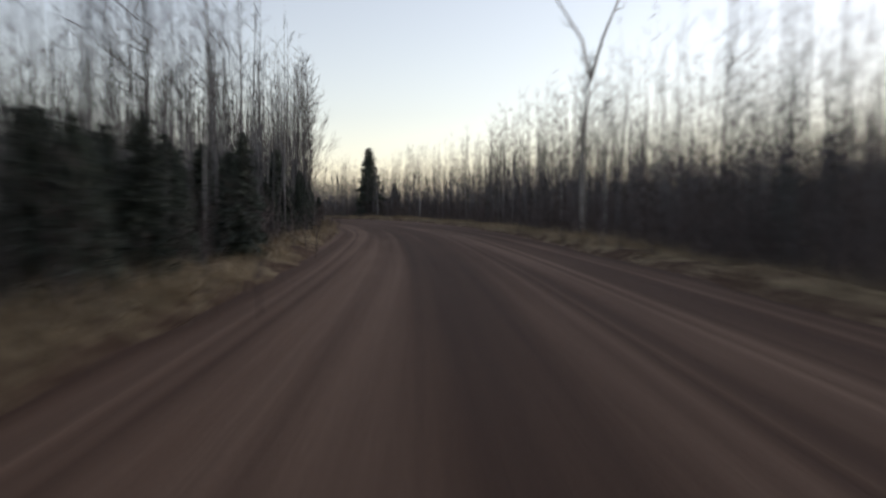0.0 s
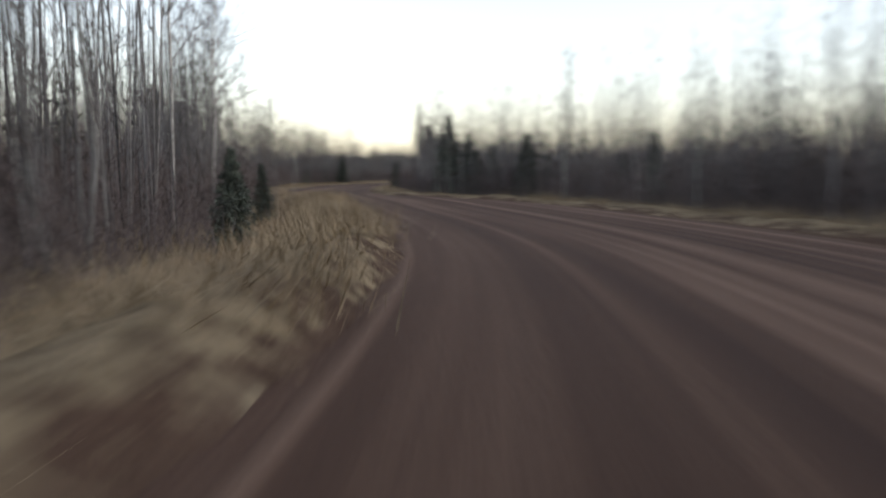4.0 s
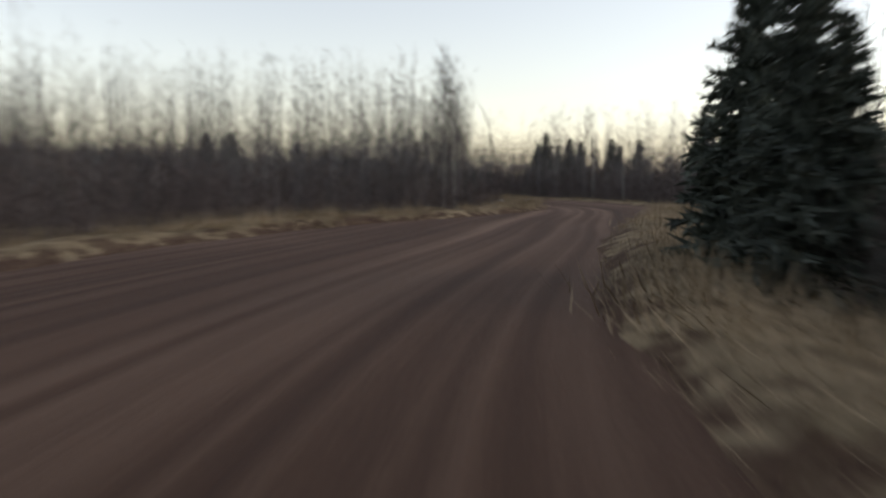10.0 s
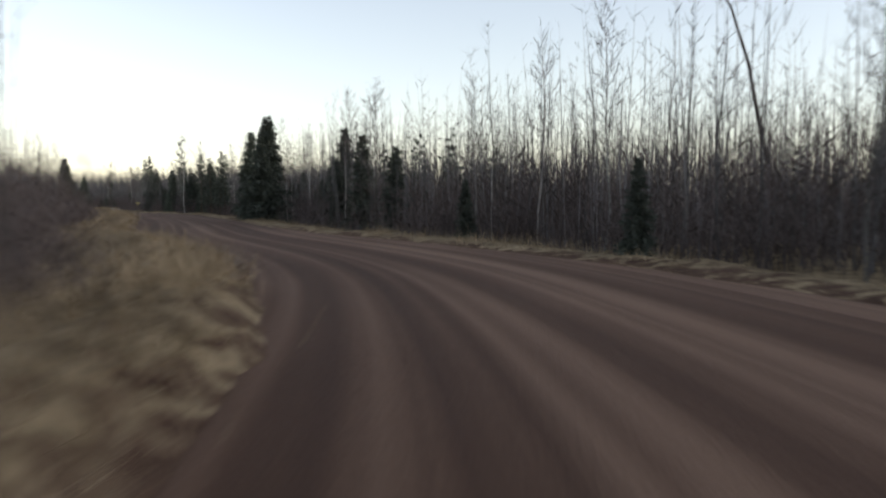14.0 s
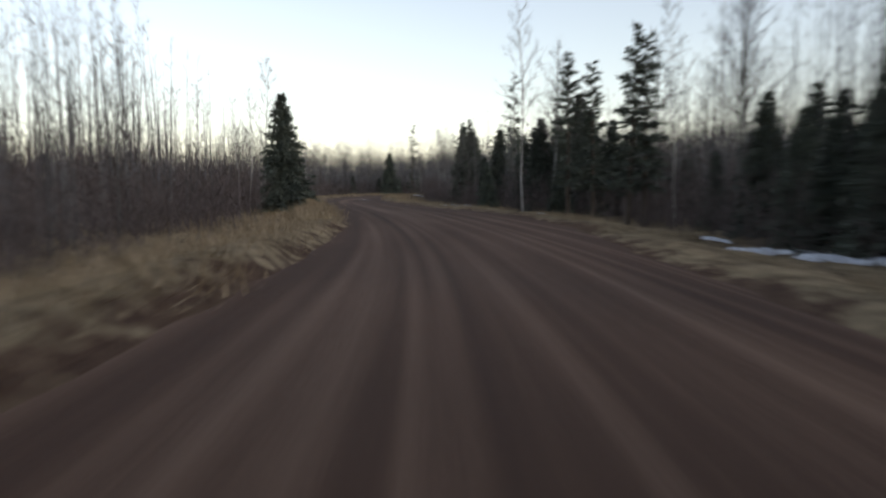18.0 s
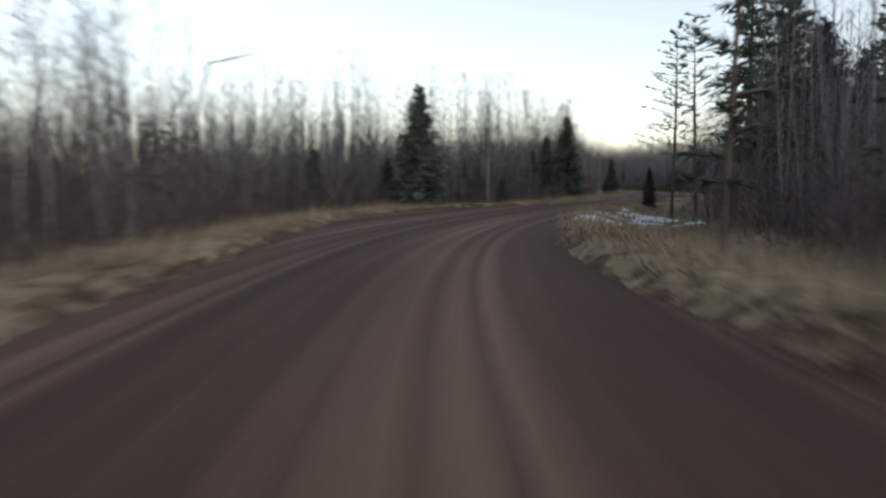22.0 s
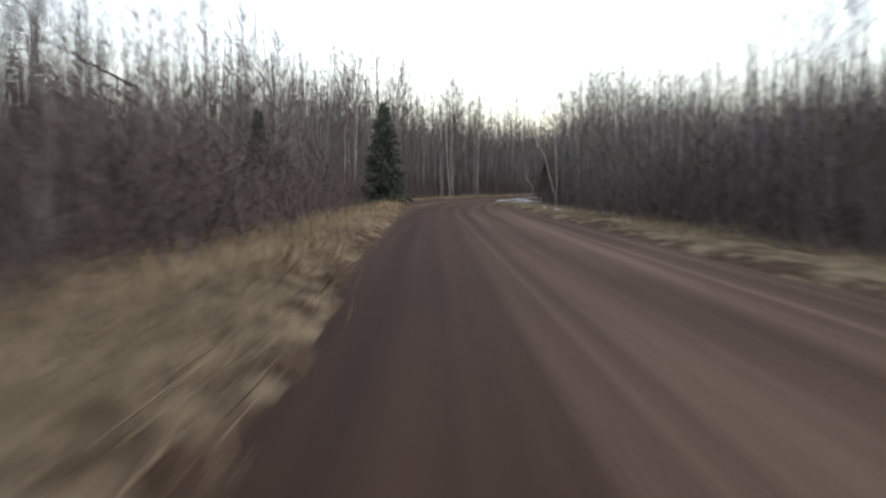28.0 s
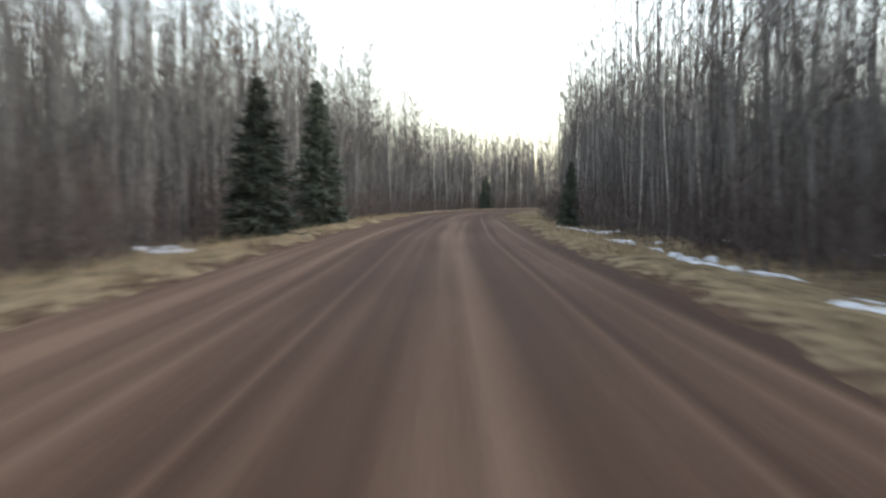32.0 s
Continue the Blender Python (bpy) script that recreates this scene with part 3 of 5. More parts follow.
def direction(az, up):
    return np.array([math.cos(az) * math.cos(up), math.sin(az) * math.cos(up), math.sin(up)])


def directions(az, up):
    return np.stack([np.cos(az) * np.cos(up), np.sin(az) * np.cos(up), np.sin(up)], -1)


def bare_tree(rng, h, limbs, twigs, sides, lean=0.03, spread=0.2, first=0.3, r0=None, fork=2, fine=0.012):
    """A leafless young aspen or birch: trunk and crown of limbs with twigs."""
    trunk, crown = Geo(), Geo()
    k = 7 if sides > 3 else 4
    u = np.linspace(0, 1, k)
    off = np.cumsum(rng.normal(0, lean * h / k, (k, 2)), axis=0) - 0
    off[0] = 0
    pts = np.column_stack([off, u * h])
    pts[0, 2] = -0.35
    r0 = r0 or 0.018 + 0.0042 * h
    trunk.tube(pts, r0 * (1 - 0.9 * u) + 0.004, sides)
    az = rng.uniform(0, 6.28)
    for i in range(limbs):
        g = first + (0.97 - first) * (i + rng.uniform(0, 0.8)) / limbs
        az += 2.4 + rng.normal(0, 0.3)
        start = np.array([np.interp(g, u, pts[:, c]) for c in range(3)])
        ln = h * (spread * (1 - g) + 0.05) * rng.uniform(0.7, 1.3)
        up = rng.uniform(0.55, 1.0)
        d1, d2 = direction(az, up), direction(az + rng.normal(0, 0.3), min(1.4, up + 0.35))
        a, b = start + d1 * ln * 0.5, start + d1 * ln * 0.5 + d2 * ln * 0.5
        r = max(0.006, r0 * 0.33 * (1 - g) + 0.005)
        crown.tube([start, a, b] if sides > 3 else [start, b], [r, r * 0.7, 0.003] if sides > 3 else [r, 0], 3)
        w = rng.uniform(0.15, 1, twigs)[:, None]
        q = start + (a - start) * np.minimum(1, 2 * w) + (b - a) * np.maximum(0, 2 * w - 1)
        taz, tup = az + rng.normal(0, 0.9, twigs), rng.uniform(0.3, 1.3, twigs)
        tip = q + directions(taz, tup) * (ln * rng.uniform(0.25, 0.65, twigs))[:, None]
        crown.blades(q, tip, np.full(twigs, fine * 1.6), rng)
        for _ in range(fork):
            v = rng.uniform(0.3, 0.9, twigs)[:, None]
            m = q + (tip - q) * v
            crown.blades(m, m + directions(taz + rng.normal(0, 0.8, twigs), tup + rng.normal(0, 0.3, twigs)) * (ln * rng.uniform(0.12, 0.3, twigs))[:, None], np.full(twigs, fine), rng)
    top = pts[-1] - np.array([0, 0, 0.22 * h]) * rng.uniform(0, 1, 3 * twigs)[:, None]
    crown.blades(top, top + directions(rng.uniform(0, 6.28, 3 * twigs), rng.uniform(0.5, 1.3, 3 * twigs)) * h * rng.uniform(0.03, 0.09, 3 * twigs)[:, None], np.full(3 * twigs, fine), rng)
    return trunk.arrays(), crown.arrays()


def brush_clump(rng, h, stems, wide=0.75, fat=1.0, twigs=4):
    """A thicket of slanting shoots with fine side twigs."""
    g = Geo()
    for i in range(stems):
        p = np.array([*rng.normal(0, wide, 2), -0.3])
        d = direction(rng.uniform(0, 6.28), rng.uniform(1.0, 1.52))
        ln = h * rng.uniform(0.4, 1.05)
        g.tube([p, p + d * ln], [0.015 * fat, 0], 3)
        q = p + d * ln * rng.uniform(0.15, 0.85, twigs)[:, None]
        g.blades(q, q + directions(rng.uniform(0, 6.28, twigs), rng.uniform(0.3, 1.3, twigs)) * ln * rng.uniform(0.2, 0.5, twigs)[:, None], np.full(twigs, 0.02 * fat), rng)
    return g.arrays()


def sapling(rng, h, twigs=14, fat=1.0):
    """A thin leafless stem with upright twigs, for the depth of the woods."""
    g = Geo()
    top = np.array([*rng.normal(0, 0.05 * h, 2), h])
    g.tube([(0, 0, -0.3), top], [(0.012 + 0.0045 * h) * fat, 0], 3)
    u = rng.uniform(0.2, 0.97, twigs)[:, None]
    q = np.array([0, 0, -0.3]) * (1 - u) + top * u
    g.blades(q, q + directions(rng.uniform(0, 6.28, twigs), rng.uniform(0.5, 1.25, twigs)) * h * (rng.uniform(0.1, 0.26, twigs)[:, None] * (1.25 - u)), np.full(twigs, 0.022 * fat), rng)
    return g.arrays()


def spruce(rng, h, radius, boughs, blades, base=0.05, droop=0.3, power=0.85, ragged=0.25, full=True, girth=1.0):
    """A conifer: trunk and a crown of drooping boughs all the way round, each with its side sprays."""
    trunk, crown = Geo(), Geo()
    trunk.tube([(0, 0, -0.3), (0, 0, h * 0.5), (0, 0, h)], [(0.03 + 0.011 * h) * girth, (0.02 + 0.006 * h) * girth, 0.0], 6 if full else 3)
    for i in range(boughs):
        g = base + (0.97 - base) * ((i + rng.uniform(-5, 5)) / boughs)
        g = min(max(g, base), 0.975)
        reach = radius * (1 - (g - base) / (1 - base)) ** power + 0.05 * radius
        ln = reach * rng.uniform(1 - ragged, 1 + ragged)
        a = i * 2.4 + rng.normal(0, 0.25)
        up0 = 0.6 - droop * 2.6 * (1 - g) + rng.normal(0, 0.12)
        s0 = np.array([0, 0, g * h])
        d1, d2 = direction(a, up0), direction(a, up0 - droop)
        m, e = s0 + d1 * ln * 0.5, s0 + d1 * ln * 0.5 + d2 * ln * 0.5
        th = 0.028 + 0.044 * ln
        crown.tube([s0, m, e] if full else [s0, e], [th * 0.5, th * 0.7, 0] if full else [th * 0.7, 0], 3)
        w = rng.uniform(0.12, 1.0, blades)[:, None]
        q = s0 + (m - s0) * np.minimum(1, 2 * w) + (e - m) * np.maximum(0, 2 * w - 1)
        az = a + rng.uniform(-1.25, 1.25, blades)
        sprays = directions(az, up0 - rng.uniform(-0.5, 1.15, blades)) * ((0.16 + ln * 0.4 * (1.15 - w[:, 0])) * rng.uniform(0.6, 1.25, blades))[:, None]
        crown.blades(q, q + sprays, rng.uniform(0.7, 1.3, blades) * (0.024 + 0.066 * ln) * (1 if full else 2.6), rng)
    crown.tube([(0, 0, h * 0.93), (0, 0, h * 1.01)], [0.03, 0], 3)
    if full and power > 0.5:
        for i in range(18):
            g = base + (0.9 - base) * i / 18
            reach = radius * (1 - (g - base) / (1 - base)) ** power
            tip = min(0.98, g + rng.uniform(0.2, 0.28))
            crown.tube([(0, 0, h * (g + 0.01)), (rng.normal(0, 0.22 * reach), rng.normal(0, 0.22 * reach), h * tip)], [reach * rng.uniform(0.2, 0.34), 0], 5)
    return trunk.arrays(), crown.arrays()


def pine(rng, h, first=0.3):
    trunk, crown = Geo(), Geo()
    trunk.tube([(0, 0, -0.3), (0.1, 0, h * 0.5), (0.05, 0.1, h)], [0.03 + 0.006 * h, 0.02 + 0.0045 * h, 0], 7)
    for i in range(56):
        g = first + (0.98 - first) * i / 56
        a = i * 2.4 + rng.normal(0, 0.3)
        ln = h * (0.16 * (1 - (g - first) / (1 - first)) ** 0.6 + 0.03) * rng.uniform(0.6, 1.2)
        s0 = np.array([0.07, 0.05, g * h])
        d = direction(a, rng.uniform(0.0, 0.5))
        crown.tube([s0, s0 + d * ln], [0.022, 0.0], 3)
        for _ in range(16):
            q = s0 + d * ln * rng.uniform(0.4, 1.05)
            crown.tube([q, q + direction(rng.uniform(0, 6.28), rng.uniform(-0.1, 1.2)) * rng.uniform(0.16, 0.36)], [0.035, 0], 3)
    return trunk.arrays(), crown.arrays()


def grass_tuft(rng, h, blades, spread=0.3, flat=0.0):
    v, f = [], []
    for i in range(blades):
        a = rng.uniform(0, 6.28)
        p = np.array([*rng.normal(0, spread * 0.6, 2), -0.04])
        side = np.array([-math.sin(a), math.cos(a), 0]) * 0.007
        d = direction(a, rng.uniform(0.35, 1.3) * (1 - flat) + flat * rng.uniform(0.1, 0.6))
        v += [p - side, p + side, p + d * h * rng.uniform(0.5, 1.1)]
        f.append((3 * i, 3 * i + 1, 3 * i + 2))
    return np.array(v), np.array(f)


def scatter(template_list, choice, xy, z, scale, turn):
    """Joins many copies of the templates into one set of triangles."""
    vs, fs, n = [], [], 0
    for k, (v, f) in enumerate(template_list):
        m = choice == k
        if not m.any():
            continue
        c, s = np.cos(turn[m]), np.sin(turn[m])
        sc = scale[m][:, None]
        x = (v[None, :, 0] * c[:, None] - v[None, :, 1] * s[:, None]) * sc + xy[m][:, :1]
        y = (v[None, :, 0] * s[:, None] + v[None, :, 1] * c[:, None]) * sc + xy[m][:, 1:]
        w = v[None, :, 2] * sc + z[m][:, None]
        vs.append(np.stack([x, y, w], -1).reshape(-1, 3))
        fs.append((f[None] + (np.arange(m.sum()) * len(v))[:, None, None]).reshape(-1, 3) + n)
        n += m.sum() * len(v)
    return np.vstack(vs), np.vstack(fs)


def thing(name, parts, label, category, group=""):
    """An empty at the base with its meshes as parts: (part name, mesh)."""
    root = new(name)
    root.empty_display_size = 0.3
    for pname, me in parts:
        o = new(pname, me)
        o.parent = root
    return tagged(root, label, category, group)


def place(ob, x, y, z, scale=1.0, turn=0.0, tilt=0.0):
    ob.matrix_basis = Matrix.Translation((x, y, z)) @ Matrix.Rotation(turn, 4, "Z") @ Matrix.Rotation(tilt, 4, "X") @ Matrix.Scale(scale, 4)


# ---- the woods, stretch by stretch ----
# along, setback from the road's edge, tall stems per 100 m2, their height, brush per 100 m2, its height, spruces per 100 m2, their height
WOODS = {-1: [
    (-90, 1.8, 22, 9, 40, 3, 9.0, 4.6), (0, 1.8, 19, 9, 14, 2.6, 40.0, 3.8), (57, 2.0, 23, 12, 18, 2.6, 34.0, 3.6), (71, 4.0, 26, 11.5, 54, 2.3, 0.4, 3.0),
    (94, 4.6, 23, 10.5, 56, 2.2, 0.2, 3.5), (124, 5.2, 23, 10.5, 50, 2.4, 1.2, 5.0), (154, 6.0, 25, 10.5, 38, 3.0, 1.5, 4.5), (172, 6.0, 22, 9.5, 40, 3.0, 1.2, 3.5),
    (205, 5.5, 42, 11.0, 40, 3.0, 0.8, 3.5), (224, 5.0, 36, 9.5, 40, 2.8, 0.3, 3.0), (232, 5.0, 15, 6.5, 40, 2.8, 0.3, 3.0), (246, 5.0, 13, 6.0, 40, 2.6, 0.3, 3.0), (261, 4.5, 34, 8.5, 44, 2.6, 0.3, 3.0), (282, 2.8, 40, 9.0, 48, 2.6, 0.2, 3.0), (287, 3.8, 12, 6.5, 60, 2.0, 0.2, 3.0),
    (291, 4.8, 4, 5.0, 56, 2.6, 0.2, 3.0), (314, 6.2, 6, 5.5, 60, 2.8, 0.2, 3.0), (345, 5.4, 8, 6.0, 60, 3.0, 0.1, 3.0), (360, 6.5, 17, 9.0, 50, 2.6, 0.3, 4.0),
    (385, 6.5, 8, 8.0, 44, 3.0, 0.3, 3.5), (416, 6.5, 8, 8.0, 46, 2.8, 0.2, 3.0), (441, 5.5, 18, 8.5, 46, 3.0, 1.2, 4.0), (464, 5.0, 26, 10.0, 40, 3.0, 2.0, 5.0),
    (489, 5.5, 26, 11.0, 36, 3.0, 1.6, 5.0), (521, 6.0, 21, 10.0, 46, 3.6, 0.8, 5.0), (555, 5.5, 28, 10.0, 50, 4.2, 1.0, 5.0), (599, 5.5, 30, 11.0, 46, 3.5, 0.6, 4.0),
    (626, 5.0, 34, 15.5, 50, 3.0, 0.5, 4.0), (860, 4.5, 28, 17, 38, 3.0, 0.8, 4.0)],
    1: [
    (-90, 3.0, 20, 8.5, 46, 3.2, 0.8, 3.5), (0, 3.0, 26, 9.5, 48, 3.4, 1.0, 3.5), (51, 3.6, 28, 9.5, 46, 3.2, 0.8, 3.5), (94, 5.0, 30, 9.5, 44, 3.0, 1.0, 3.5),
    (124, 4.0, 32, 8.5, 40, 3.0, 1.2, 4.0), (150, 3.6, 20, 8.0, 36, 2.8, 7.0, 4.5), (163, 4.0, 22, 8.5, 40, 2.8, 2.0, 3.5), (178, 3.4, 20, 8.5, 36, 2.8, 2.5, 4.0), (186, 2.8, 14, 8.0, 30, 2.6, 10.0, 5.5), (216, 2.8, 14, 7.5, 30, 2.6, 9.0, 5.0), (227, 4.2, 14, 6.5, 40, 2.4, 2.0, 4.0),
    (239, 5.0, 14, 6.0, 50, 2.8, 0.2, 2.6), (258, 5.2, 18, 6.5, 52, 3.0, 0.3, 4.0), (270, 5.0, 30, 7.0, 52, 3.4, 0.3, 4.0), (284, 4.5, 34, 8.8, 64, 3.3, 0.4, 4.0), (306, 4.5, 28, 7.8, 56, 3.2, 1.0, 5.0), (318, 4.5, 24, 8.5, 40, 3.0, 5.0, 6.0),
    (330, 5.0, 24, 8.5, 36, 3.0, 30.0, 4.0), (356, 5.0, 26, 9.0, 36, 3.0, 32.0, 3.7), (373, 5.5, 18, 8.0, 40, 3.0, 14.0, 3.6), (405, 6.0, 8, 7.0, 44, 2.2, 5.0, 6.5),
    (433, 7.0, 13, 8.5, 60, 2.6, 2.0, 6.5), (453, 7.0, 16, 9.5, 60, 2.7, 1.4, 5.0), (481, 9.0, 28, 12.0, 38, 3.2, 3.0, 6.0), (513, 6.0, 32, 13.0, 38, 3.0, 2.6, 5.5),
    (545, 5.0, 34, 14.0, 40, 3.2, 2.0, 5.0), (556, 5.0, 24, 10.5, 40, 3.5, 2.0, 5.0), (583, 5.5, 18, 9.5, 44, 4.0, 0.5, 4.0), (600, 5.5, 26, 9.5, 42, 3.4, 0.4, 4.0), (614, 5.5, 32, 11.0, 36, 3.0, 0.4, 4.0), (640, 5.5, 30, 14.5, 50, 3.0, 0.4, 4.0), (860, 5.0, 30, 16, 36, 3.0, 0.8, 4.0)]}
DEPTH = 32.0
rng = np.random.default_rng(7)


def woods(side, column, first, last, back=0.0, depth=DEPTH, thin=1.0):
    """Random places in the woods on one side, with the wanted number to the area; column picks the kind."""
    tab = np.array(WOODS[side], float)
    if column == 2 and thin > 1:
        tab[:, 2] = 9 + 0.55 * tab[:, 2]
    area = (last - first) * depth
    peak = tab[:, column].max()
    k = rng.poisson(area * peak * thin / 100)
    s, d = rng.uniform(first, last, k), rng.uniform(0, 1, k) ** 1.35 * depth
    keep = rng.uniform(0, peak, k) < np.interp(s, tab[:, 0], tab[:, column])
    s, d = s[keep], d[keep]
    d = d + np.interp(s, tab[:, 0], tab[:, 1]) + back
    xy = beside(s, side, d)
    _, _, dd = nearest(xy)
    ok = dd > d * 0.85 - 0.5
    return s[ok], d[ok], xy[ok], np.interp(s[ok], tab[:, 0], tab[:, column + 1])


# ---- planting: tall bare stems, brush, spruces, grass ----
FIRST, LAST = -14.0, 812
BARE_NEAR = [bare_tree(np.random.default_rng(20 + i), 8.0, 36, 8, 5, lean=0.06, spread=0.22, first=f, r0=0.036) for i, f in enumerate((0.22, 0.3, 0.38, 0.26))]
BARE_FAR = [bare_tree(np.random.default_rng(40 + i), 8.0, 9, 5, 3, lean=0.06, spread=0.24, first=0.22, r0=0.028, fork=0, fine=0.012) for i in range(9)]
CLUMPS = [brush_clump(np.random.default_rng(60 + i), 3.0, 11, 0.9, 1.0, 10) for i in range(8)]
SPRUCES = [spruce(np.random.default_rng(80 + i), 6.0, r, 210, 30, power=p, base=0.03) for i, (r, p) in enumerate(((1.4, 0.8), (1.25, 0.85), (1.55, 0.9), (1.2, 0.8)))]
SPIRES = [spruce(np.random.default_rng(90 + i), 9.0, 0.75, 130, 26, power=0.4, base=0.2, ragged=0.7) for i in range(3)]
PINES = [pine(np.random.default_rng(95 + i), 12.0) for i in range(2)]


def as_meshes(pairs, names, mats):
    out = []
    for k, (a, b) in enumerate(pairs):
        out.append(((names[0], mesh_from(names[0], *a, mats[0], True)), (names[1], mesh_from(names[1], *b, mats[1]))))
    return out


ASPEN_MESH = as_meshes(BARE_NEAR, ("trunk", "crown"), (BARK, TWIG))
BIRCH_MESH = as_meshes([bare_tree(np.random.default_rng(50 + i), 8.0, 26, 8, 5, lean=0.07, spread=0.18, first=0.4, r0=0.036) for i in range(3)], ("trunk", "crown"), (BIRCH, TWIG))
SPRUCE_MESH = as_meshes(SPRUCES, ("trunk", "crown"), (SPRUCE_BARK, NEEDLE))
SPIRE_MESH = as_meshes(SPIRES, ("trunk", "crown"), (SPRUCE_BARK, NEEDLE))
LARCH_MESH = as_meshes([spruce(np.random.default_rng(190), 9.0, 0.66, 58, 16, power=0.3, base=0.16, ragged=0.75, droop=0.2, girth=0.55)], ("trunk", "crown"), (SPRUCE_BARK, NEEDLE))
OLD_ASPEN_MESH = as_meshes([bare_tree(np.random.default_rng(56 + i), 8.0, 26, 12, 7, lean=0.05, spread=0.34, first=0.36, r0=0.095) for i in range(3)], ("trunk", "crown"), (BARK, TWIG))
PINE_MESH = as_meshes(PINES, ("trunk", "crown"), (SPRUCE_BARK, NEEDLE))


def plant(kind, x, y, h, k=0, turn=0.0, tilt=0.0):
    meshes, height, name, label, group = {
        "spruce": (SPRUCE_MESH, 6.0, "spruce", "dark green spruce with drooping boughs at the wood's edge", "spruces along the road"),
        "spire": (SPIRE_MESH, 9.0, "black_spruce", "tall thin black spruce with a ragged narrow crown", "black spruces along the road"),
        "broad_spruce": (SPRUCE_MESH[2:3], 6.0, "spruce", "broad dark green spruce with boughs down to the grass", "spruces along the road"),
        "larch": (LARCH_MESH, 9.0, "larch", "thin tall larch with short sparse boughs", "larches along the road"),
        "old_aspen": (OLD_ASPEN_MESH, 8.0, "aspen", "tall leafless aspen with a stout dark trunk and spreading limbs", "bare trees along the road"),
        "pine": (PINE_MESH, 12.0, "pine", "tall pine with a bare lower trunk and open crown", "pines along the road"),
        "aspen": (ASPEN_MESH, 8.0, "aspen", "leafless grey aspen with thin upright limbs", "bare trees along the road"),
        "birch": (BIRCH_MESH, 8.0, "birch", "leafless birch with a pale trunk and fine twigs", "bare birches along the road")}[kind]
    z = float(floor_z(np.array([[x, y]]))[0])
    place(thing(name, meshes[k % len(meshes)], label, "tree", group), x, y, z, h / height, turn, tilt)


